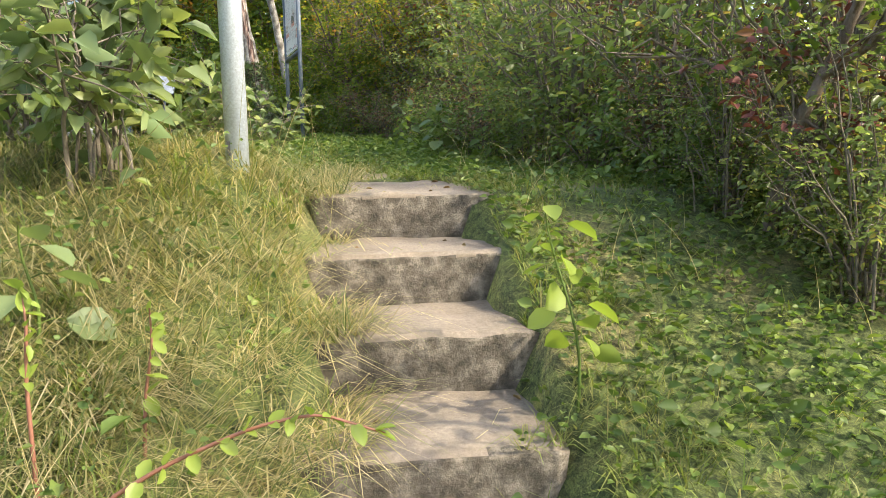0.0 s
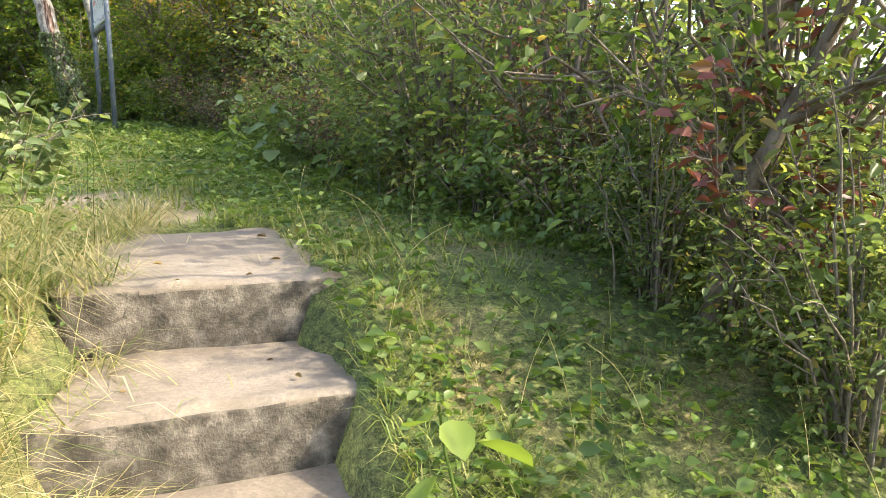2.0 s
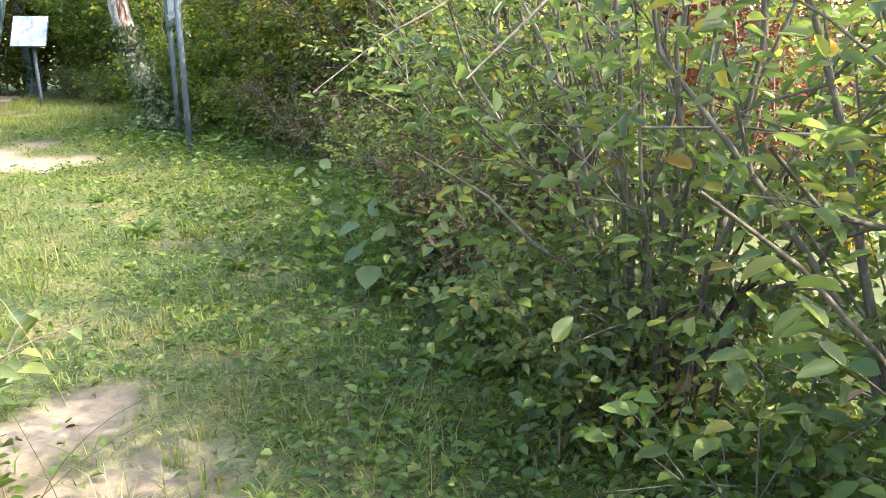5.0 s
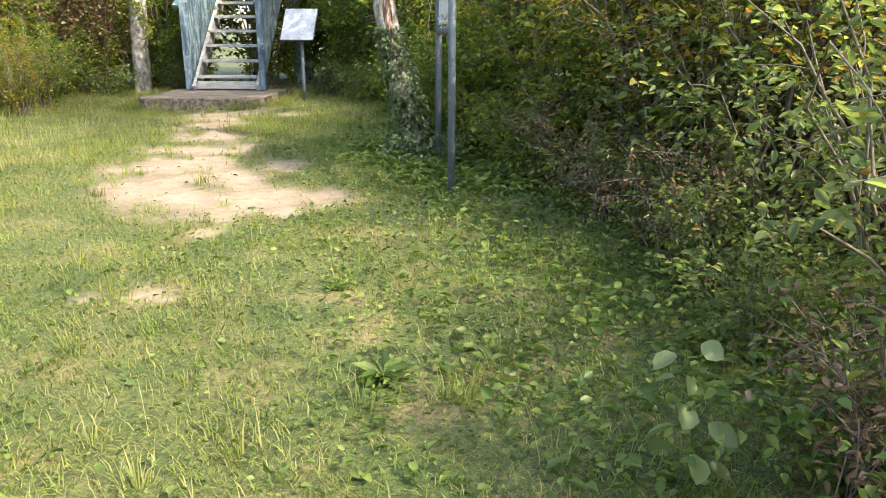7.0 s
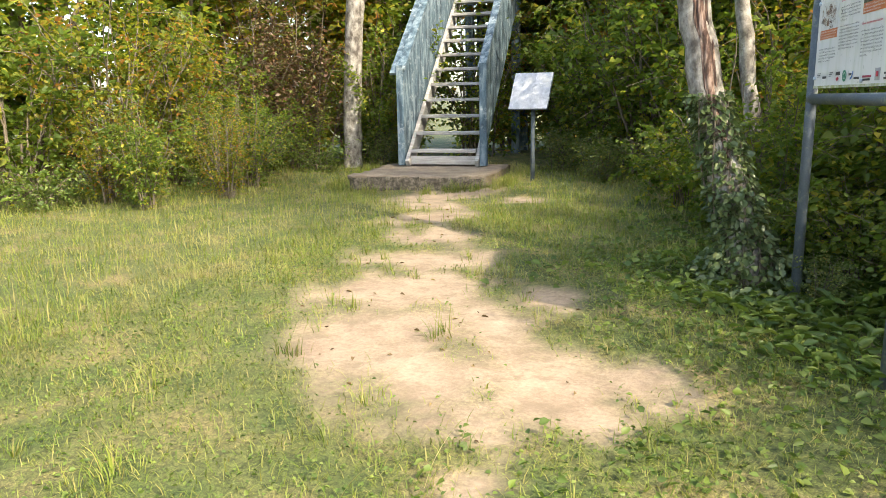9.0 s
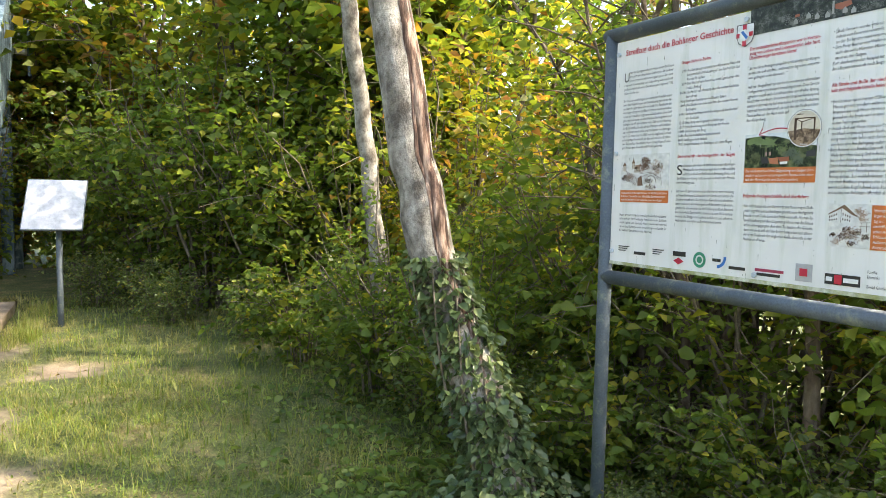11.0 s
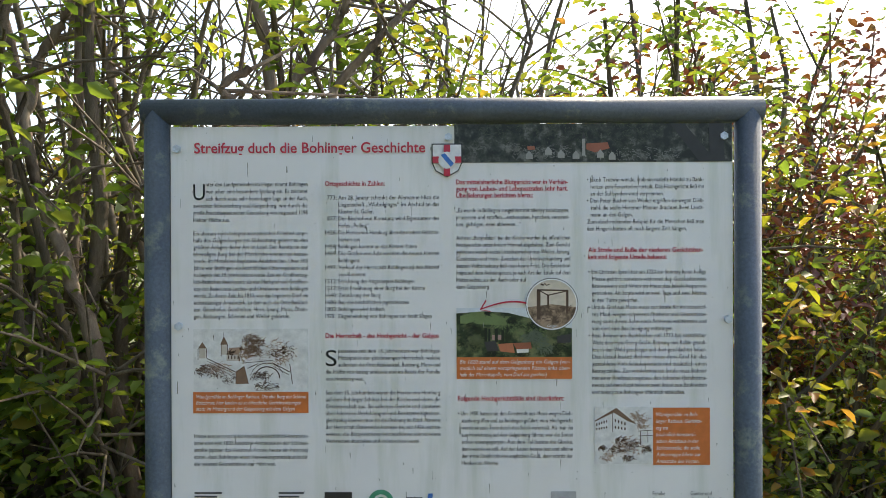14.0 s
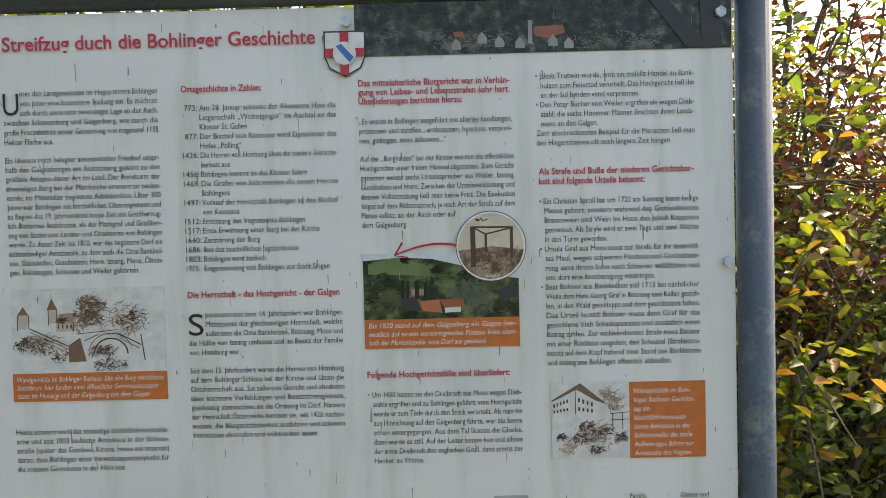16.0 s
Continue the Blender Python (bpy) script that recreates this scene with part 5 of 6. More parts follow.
# ---- trunks ----
def trunk(name, label, pts, r0, r1, scar=False, seed=1, crown=None):
    rng = np.random.default_rng(seed)
    p = np.array(pts, float)
    t = np.linspace(0, 1, 26)
    k = np.linspace(0, 1, len(p))
    line = np.stack([np.interp(t, k, p[:, c]) for c in range(3)], 1) + rng.normal(0, 0.006, (26, 3))
    root = line[0].copy()
    rad = np.linspace(r0, r1, 26) * (1 + rng.normal(0, 0.03, 26))
    rad[0] *= 1.3
    ob = thing(name, pose(*root), label, "tree")
    part("trunk", tubes_mesh("trunk", [(line - root, rad)], PALE_BARK, 14), PALE_BARK, ob)
    if scar:
        tt = np.linspace(0, 1, 90)
        fine = np.stack([np.interp(tt, t, line[:, c]) for c in range(3)], 1) - root
        fr = np.interp(tt, t, rad)
        for turn_by, lo, hi, wide in ((0, 12, 84, 0.3), (20, 18, 74, 0.16), (-18, 16, 66, 0.17), (33, 26, 60, 0.1), (-30, 30, 56, 0.1), (9, 40, 88, 0.13)):
            m_ = hi - lo
            ang = radians(scar + turn_by) + np.cumsum(rng.normal(0, 0.025, m_))
            off = np.stack([np.cos(ang), np.sin(ang), 0 * ang], 1)
            sl = fine[lo:hi] + off * fr[lo:hi, None] * 0.9
            part("bark_scar", tubes_mesh("scar", [(sl, fr[lo:hi] * wide * np.sin(np.linspace(0.1, 3.04, m_)) ** 0.5 * np.convolve(rng.uniform(0.3, 1.7, m_ + 8), np.ones(9) / 9, "valid"))], SCAR, 6), SCAR, ob, "split bark baring reddish wood")
    if crown:
        twigs, low, reach = crown
        top = line[-1] - root
        limbs, places, ways, sizes = [], [], [], []
        for k in range(16):
            f = rng.uniform(0.74, 1.0)
            p0 = np.array([np.interp(f, t, line[:, c]) for c in range(3)]) - root
            az = rng.uniform(0, 2 * np.pi)
            end = p0 + np.array([math.cos(az), math.sin(az), rng.uniform(0.25, 1.0)]) * reach * rng.uniform(0.5, 1.1)
            mid = (p0 + end) / 2 + [0, 0, 0.15]
            limbs.append((np.array([p0, mid, end]), np.array([0.03, 0.018, 0.006])))
            m_ = twigs // 16
            q = rng.uniform(0.3, 1.05, (m_, 1))
            base = p0 + (end - p0) * q + rng.normal(0, 0.22, (m_, 3))
            places.append((base[:, None] + rng.normal(0, 0.12, (m_, 7, 3))).reshape(-1, 3))
        pl = np.concatenate(places)
        wy = rng.normal(0, 1, pl.shape) - [0, 0, 0.4]
        part("limbs", tubes_mesh("limbs", limbs, TWIG), TWIG, ob)
        part("crown", leaves_mesh("crown", pl, wy, rng.uniform(0.05, 0.1, len(pl)), HAZEL, 0.7, rng=rng), HAZEL, ob)
    return ob


trunk("leaning_tree", "leaning pale trunk with a long split in its bark", [(-1.5, 6.98, -0.1), (-1.74, 7.12, 0.7), (-1.89, 7.24, 1.11), (-1.99, 7.27, 1.66), (-2.1, 7.3, 2.28), (-2.3, 7.4, 3.6), (-2.45, 7.5, 5.2)], 0.115, 0.085, scar=-68, seed=3, crown=(500, 3.2, 1.5))
trunk("birch_tree", "slim pale trunk behind leaves", [(-1.85, 9.95, -0.1), (-2.05, 9.78, 1.76), (-2.22, 9.63, 2.84), (-2.4, 9.5, 5.5)], 0.075, 0.055, seed=4, crown=(1100, 3, 2.1))
trunk("birch_tree", "upright pale trunk beside the tower stairs", [(-8.55, 12.4, -0.1), (-8.45, 12.35, 1.4), (-8.16, 12.25, 3.64), (-8.1, 12.2, 6.5)], 0.16, 0.13, seed=5, crown=(600, 4, 1.8))

# crooked old shrub trees behind the board
CROOKED = surface("reddish_brown_bark", [(0.34, (0.1, 0.07, 0.05)), (0.5, (0.2, 0.15, 0.11)), (0.66, (0.31, 0.25, 0.19))], 9, 50, 0.95, 0, 0.8, stretch=(1, 1, 0.4))


def crooked_tree(root, limbs, label, seed):
    rng = np.random.default_rng(seed)
    ob = thing("crooked_tree", pose(*root), label, "tree", "crooked trees")
    twig_lines, places, ways = [], [], []
    for pts, r0, r1 in limbs:
        p = np.array(pts, float) - root
        k, t = np.linspace(0, 1, len(p)), np.linspace(0, 1, 24)
        line = np.stack([np.interp(t, k, p[:, c]) for c in range(3)], 1)
        line[1:-1] = (line[:-2] + 2 * line[1:-1] + line[2:]) / 4 + rng.normal(0, 0.004, (22, 3))
        part("limb", tubes_mesh("limb", [(line, np.linspace(r0, r1, 24) * (1 + rng.normal(0, 0.06, 24)))], CROOKED, 10), CROOKED, ob)
        for q in range(14):
            f = rng.uniform(0.3, 1.0)
            b0 = np.array([np.interp(f, t, line[:, c]) for c in range(3)])
            d = unit(rng.normal(0, 1, 3) * [1, 1, 0.6] + [0, 0, 0.5])
            d[0] = abs(d[0]) if b0[0] + root[0] < -0.3 else d[0]
            tip = b0 + d * rng.uniform(0.2, 0.5)
            mid = (b0 + tip) / 2 + rng.normal(0, 0.03, 3)
            twig_lines.append((np.array([b0, mid, tip]), np.array([0.007, 0.0045, 0.002])))
            w = rng.uniform(0.3, 1.05, (4, 1))
            places.append(b0 + (tip - b0) * w + rng.normal(0, 0.03, (4, 3)))
            ways.append(rng.normal(0, 1, (4, 3)) + d - [0, 0, 0.4])
    part("branchwork", tubes_mesh("branchwork", twig_lines, CROOKED), CROOKED, ob)["kind"] = "stuff"
    pl = np.concatenate(places)
    part("foliage", leaves_mesh("foliage", pl, np.concatenate(ways), rng.uniform(0.03, 0.065, len(pl)), HAZEL, 0.65, rng=rng), HAZEL, ob)
    return ob


crooked_tree((-0.48, 7.7, -0.05), [
    ([(-0.48, 7.62, -0.1), (-0.53, 7.5, 0.6), (-0.56, 7.52, 0.99), (-0.62, 7.57, 1.31), (-0.68, 7.6, 1.56), (-0.64, 7.77, 1.8), (-0.63, 7.89, 2.02), (-0.6, 7.96, 2.25), (-0.61, 8.0, 2.45), (-0.59, 8.1, 2.65), (-0.55, 8.25, 3.3)], 0.034, 0.012),
    ([(-0.6, 7.96, 2.25), (-0.57, 7.91, 2.47), (-0.54, 7.83, 2.6), (-0.5, 7.74, 2.85), (-0.4, 7.7, 3.4)], 0.022, 0.01),
    ([(-0.46, 7.8, -0.1), (-0.5, 7.95, 0.6), (-0.51, 7.98, 1.13), (-0.52, 7.87, 1.41), (-0.5, 7.84, 1.74), (-0.53, 7.79, 2.23), (-0.52, 7.78, 2.63), (-0.5, 7.74, 3.3), (-0.5, 7.7, 3.9)], 0.03, 0.012),
    ([(-0.38, 7.7, -0.1), (-0.22, 7.55, 0.9), (-0.25, 7.59, 1.78), (-0.34, 7.71, 2.06), (-0.39, 7.77, 2.39), (-0.42, 7.81, 2.58), (-0.44, 7.86, 3.2)], 0.027, 0.012)], "crooked half-bare shrub tree with reddish-brown bark", 61)
crooked_tree((-0.22, 6.9, -0.05), [
    ([(-0.22, 6.9, -0.1), (-0.26, 6.92, 1.0), (-0.33, 6.97, 1.78), (-0.41, 7.05, 2.17), (-0.42, 7.07, 2.47), (-0.48, 7.12, 2.65), (-0.5, 7.2, 3.4)], 0.036, 0.014),
    ([(-0.41, 7.05, 2.22), (-0.3, 6.92, 2.47), (-0.27, 6.85, 2.6), (-0.24, 6.8, 3.3)], 0.02, 0.01),
    ([(-0.33, 6.97, 1.9), (-0.21, 6.94, 2.33), (-0.16, 6.83, 2.47), (-0.05, 6.69, 2.66), (0.1, 6.6, 3.2)], 0.02, 0.009),
    ([(-0.33, 6.97, 1.75), (-0.58, 6.92, 1.85), (-0.72, 6.9, 1.98), (-0.79, 6.94, 2.17), (-0.8, 6.97, 2.22), (-0.75, 6.91, 2.28)], 0.017, 0.012)], "crooked shrub tree with dark forking branches behind the board", 62)

# trees that rise out of the hedge beside the steps
crooked_tree((2.5, -0.62, -0.5), [
    ([(2.5, -0.62, -0.6), (2.47, -0.63, 0.0), (2.5, -0.65, 0.35), (2.54, -0.66, 0.8), (2.62, -0.8, 1.4), (2.8, -1.05, 2.1), (2.95, -1.3, 3.0)], 0.05, 0.02),
    ([(2.5, -0.65, 0.42), (2.38, -0.5, 0.6), (2.3, -0.3, 0.95), (2.25, -0.1, 1.5), (2.3, 0.1, 2.3)], 0.026, 0.01),
    ([(2.54, -0.66, 0.8), (2.75, -0.9, 1.05), (3.0, -1.2, 1.6), (3.1, -1.5, 2.2)], 0.024, 0.01),
    ([(2.62, -0.8, 1.4), (2.45, -1.0, 1.75), (2.3, -1.15, 2.3), (2.3, -1.2, 3.0)], 0.02, 0.008),
    ([(2.52, -0.65, 0.55), (2.6, -1.0, 0.75), (2.75, -1.5, 1.0), (2.85, -1.9, 1.5)], 0.016, 0.006)], "dark crooked tree standing in the hedge by the steps", 63)
crooked_tree((2.12, -1.05, -0.45), [
    ([(2.12, -1.05, -0.5), (2.14, -1.04, -0.2), (2.2, -1.06, 0.05), (2.3, -1.12, 0.35), (2.45, -1.3, 0.9), (2.6, -1.6, 1.7)], 0.032, 0.01),
    ([(2.2, -1.06, 0.05), (2.1, -0.95, 0.2), (1.98, -0.8, 0.3), (1.88, -0.55, 0.36)], 0.013, 0.005),
    ([(2.25, -1.1, 0.22), (2.3, -1.3, 0.3), (2.35, -1.6, 0.5)], 0.013, 0.005)], "low leaning stem with sparse twigs in the hedge", 64)
# ivy round the leaning trunk
rng = np.random.default_rng(8)
n = 4200
t = rng.uniform(0, 1, n) ** 1.2
cx, cy = -1.5 - 0.4 * t, 6.98 + 0.26 * t
spread_r = 0.125 + 0.06 * (1 - t) + 0.3 * np.maximum(0, 0.22 - t) / 0.22
az = rng.uniform(0, 2 * np.pi, n)
rr = spread_r * rng.uniform(0.45, 1.0, n)
pos = np.stack([cx + rr * np.cos(az), cy + rr * np.sin(az), 0.02 + 1.15 * t], 1)
ahead = np.stack([np.cos(az), np.sin(az), -0.5 * np.ones(n)], 1) + rng.normal(0, 0.5, (n, 3))
ivy = thing("ivy", pose(0, 0, 0), "dark ivy climbing the foot of the leaning trunk", "ivy")
part("foliage", leaves_mesh("foliage", pos, ahead, rng.uniform(0.026, 0.058, n), IVY, 0.9, rng=rng), IVY, ivy)
vines = []
for k in range(9):
    a0 = k * 0.7
    tt = np.linspace(0, 1, 10)
    vines.append((np.stack([-1.5 - 0.4 * tt + 0.14 * np.cos(a0 + 2.5 * tt), 6.98 + 0.26 * tt + 0.14 * np.sin(a0 + 2.5 * tt), 1.15 * tt - 0.03], 1), np.linspace(0.009, 0.004, 10)))
part("vines", tubes_mesh("vines", vines, TWIG), TWIG, ivy)


# ---- single plants by the way ----
def sapling(x, y, label, seed, height, count, leaf, material, lean=(0.05, -0.1), group="saplings"):
    rng = np.random.default_rng(seed)
    z = float(ground_z(np.array([x]), np.array([y]))[0])
    ob = thing("sapling", pose(x, y, z), label, "plant", group)
    t = np.linspace(0, 1, 9)
    stem = np.stack([lean[0] * t + 0.02 * np.sin(5 * t), lean[1] * t, height * t - 0.03], 1)
    lines = [(stem, np.linspace(0.005, 0.002, 9))]
    for k in range(count):
        f = 0.25 + 0.75 * (k + 0.5) / count
        p = np.array([np.interp(f, t, stem[:, c]) for c in range(3)])
        a = k * 2.4 + rng.uniform(-0.4, 0.4)
        d = unit(np.array([math.cos(a), math.sin(a), 0.15]))
        s = leaf * rng.uniform(0.7, 1.15)
        stalk = p + d * s * 0.5
        lines.append((np.array([p, (p + stalk) / 2 + [0, 0, 0.006], stalk]), np.array([0.0016, 0.0013, 0.001])))
        part("leaf", leaves_mesh("leaf", stalk[None], (d + [0, 0, -0.55])[None], np.array([s]), material, 0.8, 0.14, np.random.default_rng(seed * 50 + k), rounded=True), material, ob)
    part("stem", tubes_mesh("stem", lines, WEED), WEED, ob)
    return ob


sapling(1.29, -1.97, "lime-green sapling with heart-shaped leaves beside the steps", 41, 0.5, 16, 0.078, LIME, (-0.06, 0.05))
sapling(0.88, 1.78, "sapling with large heart-shaped leaves at the hedge", 42, 0.46, 16, 0.115, ELDER, (0.05, 0.05))
sapling(0.67, 1.93, "small sapling with yellowing leaves at the hedge", 43, 0.36, 14, 0.062, LIME, (-0.03, 0.05))
sapling(1.2, 1.1, "broad-leaved seedling under the hedge", 44, 0.3, 8, 0.09, HAZEL)
sapling(0.62, 2.42, "broad-leaved seedling under the hedge", 45, 0.5, 14, 0.085, ELDER, (0.0, 0.02))


def runner(pts, label, seed, leaf, pairs):
    """A reddish shoot that arches over the grass, with small leaves along it."""
    rng = np.random.default_rng(seed)
    p = np.array(pts, float)
    root = p[0].copy()
    t, k = np.linspace(0, 1, 20), np.linspace(0, 1, len(p))
    line = np.stack([np.interp(t, k, p[:, c]) for c in range(3)], 1) - root
    line[1:-1] = (line[:-2] + 2 * line[1:-1] + line[2:]) / 4
    ob = thing("bramble_shoot", pose(*root), label, "plant", "shoots")
    part("stem", tubes_mesh("stem", [(line, np.linspace(0.0042, 0.0016, 20))], SHOOT, 6), SHOOT, ob, "thin reddish stem")
    for q in range(pairs * 2):
        f = 0.3 + 0.7 * (q // 2 + 0.5) / pairs
        b0 = np.array([np.interp(f, t, line[:, c]) for c in range(3)])
        d = unit(rng.normal(0, 0.5, 3) + [0.5, -0.2, 0.1 + 0.7 * (-1) ** q])
        part("leaf", leaves_mesh("leaf", b0[None], d[None], np.array([leaf * rng.uniform(0.6, 1.2)]), LIME, 0.62, 0.12, np.random.default_rng(seed * 90 + q), rounded=True), LIME, ob)
    return ob


def bank_z(x, y):
    return float(ground_z(np.array([x]), np.array([y]))[0])


runner([(0.4, -2.72, bank_z(0.4, -2.72) - 0.02), (0.5, -2.71, -0.47), (0.6, -2.7, -0.41), (0.72, -2.69, -0.36), (0.81, -2.69, -0.34), (0.9, -2.69, -0.37)], "reddish bramble shoot arching over the lowest step", 46, 0.032, 11)
runner([(0.3, -2.5, bank_z(0.3, -2.5) - 0.02), (0.3, -2.5, -0.36), (0.31, -2.5, -0.26), (0.3, -2.49, -0.2)], "upright reddish shoot with yellow-green leaves in the dry grass", 48, 0.034, 7)
runner([(0.42, -2.36, bank_z(0.42, -2.36) - 0.02), (0.43, -2.36, -0.44), (0.45, -2.36, -0.34), (0.45, -2.36, -0.27)], "small yellow-green shoot in the dry grass", 49, 0.038, 6)
sapling(0.1, -2.15, "broad-leaved seedling on the grassy bank", 50, 0.3, 7, 0.1, ELDER, (0.02, 0.0))
sapling(-0.35, -1.9, "young green shoot among dry grass", 47, 0.5, 12, 0.055, LIME)

# ---- grass and low weeds ----
STEP_Z = -RISE * np.arange(8) - 0.172


def top_z(x, y):
    """The height of the ground or of the step that lies over it."""
    u, v = stair_uv(x, y)
    k = np.clip(np.ceil(-u / TREAD), 0, 7).astype(int)
    on = (u < 0.85) & (u > -3.2) & (v < 0.0) & (v > -WIDE)
    return np.where(on, np.maximum(STEP_Z[k], -9), ground_z(x, y))


def clear_steps(x, y, u, v, rng):
    """True where the steps are kept free of growth: all but their ragged sides."""
    left = -WIDE + 0.16 + 0.1 * wobble(x, y, 9.0)
    right = -0.02 - 0.17 * smooth01((-u - 0.5) / 0.9) * (0.7 + 0.6 * wobble(y, x, 8.0))
    return (u > -3.4) & (u < 0.87) & (v > left) & (v < right)


def scatter(n, seed, x0, x1, y0, y1, density):
    rng = np.random.default_rng(seed)
    x, y = rng.uniform(x0, x1, n), rng.uniform(y0, y1, n)
    u, v = stair_uv(x, y)
    on_stairs = clear_steps(x, y, u, v, rng)
    keep = (rng.uniform(0, 1, n) < density(x, y, u, v)) & ~on_stairs
    x, y = x[keep], y[keep]
    return np.stack([x, y, top_z(x, y) - 0.01], 1), rng


def patchy(x, y):
    return 0.55 + 0.45 * wobble(x, y, 2.7) + 0.25 * wobble(x, y, 8.0)


def no_slab(x, y):
    a, b_ = x + 6.568, y - 12.044
    lx, ly = a * 0.966 + b_ * 0.259, -a * 0.259 + b_ * 0.966
    return ~((np.abs(lx) < 1.05) & (ly > -1.38) & (ly < 0.45))


def stuff(name, me, label, category):
    return tagged(new(name, me), label, category, kind="stuff")


def tufts(n, per, seed, x0, x1, y0, y1, density, radius):
    """Blades in tufts, each tuft falling outwards from its middle; returns places, directions and the random source."""
    c, rng = scatter(n, seed, x0, x1, y0, y1, density)
    k = len(c) * per
    az = rng.uniform(0, 2 * np.pi, k)
    fall = np.repeat(rng.uniform(0, 2 * np.pi, len(c)), per)
    r = radius * np.abs(rng.normal(0, 1, k))
    x, y = np.repeat(c[:, 0], per) + r * np.cos(az), np.repeat(c[:, 1], per) + r * np.sin(az)
    az = np.arctan2(np.sin(az) + 0.7 * np.sin(fall), np.cos(az) + 0.7 * np.cos(fall)) + rng.normal(0, 0.35, k)
    tall = np.repeat(rng.uniform(0.55, 1.3, len(c)), per)
    u, v = stair_uv(x, y)
    keep = ~clear_steps(x, y, u, v, rng)
    x, y = x[keep], y[keep]
    return np.stack([x, y, top_z(x, y) - 0.01], 1), az[keep], tall[keep], rng


lawn = lambda x, y, u, v: (1 - bareness(x, y)) ** 1.5 * np.clip(0.3 + 0.8 * patchy(x, y), 0.1, 1) * (u > -0.3)
pos, rng = scatter(300000, 61, -5.2, 1.9, -0.6, 9.5, lawn)
h = rng.uniform(0.025, 0.085, len(pos)) * (0.8 + 0.4 * patchy(pos[:, 0], pos[:, 1]))
stuff("meadow_grass", blades_mesh("meadow_grass", pos, h, rng.uniform(0.0012, 0.0027, len(pos)), LAWN, rng, 0.7, None, 0.3), "short sunlit meadow grass, green mixed with straw", "grass")
pos, az, tall, rng = tufts(900, 26, 65, -5.0, 1.6, 0.2, 9.0, lambda x, y, u, v: np.clip(0.35 - 0.2 * bareness(x, y) + 0.6 * wobble(x, y, 3.3), 0.06, 1), 0.035)
stuff("grass_tufts", blades_mesh("grass_tufts", pos, rng.uniform(0.05, 0.16, len(pos)) * tall, rng.uniform(0.0014, 0.003, len(pos)), LAWN, rng, 0.6, az), "scattered longer grass tufts in the trodden meadow", "grass")
pos, rng = scatter(90000, 62, -10.5, -0.5, 2.0, 13.5, lambda x, y, u, v: (1 - bareness(x, y)) ** 2 * no_slab(x, y) * ((x < -4.5) | (y > 7.5)))
h = rng.uniform(0.04, 0.14, len(pos)) * (0.7 + 0.6 * patchy(pos[:, 0], pos[:, 1]))
stuff("meadow_grass", blades_mesh("far_grass", pos, h, rng.uniform(0.0016, 0.0036, len(pos)), LAWN, rng, 0.75), "longer grass round the edge of the clearing", "grass")
def slab_edge(x, y, u, v):
    a, b_ = x + 6.568, y - 12.044
    lx, ly = a * 0.966 + b_ * 0.259, -a * 0.259 + b_ * 0.966
    return (np.maximum(np.abs(lx) - 1.05, -1.38 - ly) > 0.02) & (np.maximum(np.abs(lx) - 1.05, -1.38 - ly) < 0.28) & (ly < 0.4) & (np.abs(lx + 0.15) > 0.25)


pos, az, tall, rng = tufts(2600, 14, 68, -8.4, -4.4, 9.4, 12.8, slab_edge, 0.05)
stuff("grass_tufts", blades_mesh("slab_grass", pos, rng.uniform(0.06, 0.2, len(pos)) * tall, rng.uniform(0.0015, 0.0035, len(pos)), LAWN, rng, 0.5, az), "grass tufts growing against the concrete footing", "grass")
left_bank = lambda x, y, u, v: ((v < -WIDE + 0.22) & (u < 1.3)) * np.clip(0.35 + 0.8 * patchy(x, y), 0.1, 1) * np.exp(-np.maximum(0, -v - 1.6) * 0.8)
pos, az, tall, rng = tufts(4600, 34, 63, -2.8, 0.75, -4.2, 0.8, left_bank, 0.045)
stuff("dry_grass", blades_mesh("dry_grass", pos, rng.uniform(0.06, 0.3, len(pos)) * tall, rng.uniform(0.0009, 0.0022, len(pos)), STRAW, rng, 0.5, az + rng.normal(0, 0.6, len(pos)), 0.8), "long tangled straw-coloured grass on the bank", "grass")
pos, az, tall, rng = tufts(1500, 24, 66, -2.8, 0.75, -4.2, 0.9, lambda x, y, u, v: left_bank(x + 4, y, u, v) * (v < -WIDE + 0.08) * (u < 1.3), 0.04)
stuff("bank_grass", blades_mesh("green_bank_grass", pos, rng.uniform(0.05, 0.2, len(pos)) * tall, rng.uniform(0.001, 0.0024, len(pos)), LAWN, rng, 0.6, az, 0.4), "green grass tufts among the straw on the bank", "grass")
pos, az, tall, rng = tufts(1300, 24, 64, 0.6, 3.0, -4.2, 1.5, lambda x, y, u, v: ((v > -0.25) & (v < 1.5)) * np.clip(0.3 + 0.7 * patchy(x, y), 0.1, 1), 0.045)
stuff("bank_grass", blades_mesh("bank_grass", pos, rng.uniform(0.04, 0.13, len(pos)) * tall, rng.uniform(0.001, 0.0024, len(pos)), LAWN, rng, 0.6, az, 0.5), "uneven green grass beside the steps", "grass")


pos, az, tall, rng = tufts(900, 22, 67, 0.8, 1.9, -3.4, 0.3, lambda x, y, u, v: ((v > -0.16) & (v < 0.28) & (u < 0.95)) * 1.0, 0.04)
stuff("bank_grass", blades_mesh("edge_grass", pos, rng.uniform(0.03, 0.12, len(pos)) * tall, rng.uniform(0.001, 0.0024, len(pos)), LAWN, rng, 0.5, az, 0.45), "grass hanging over the edge of the steps", "grass")


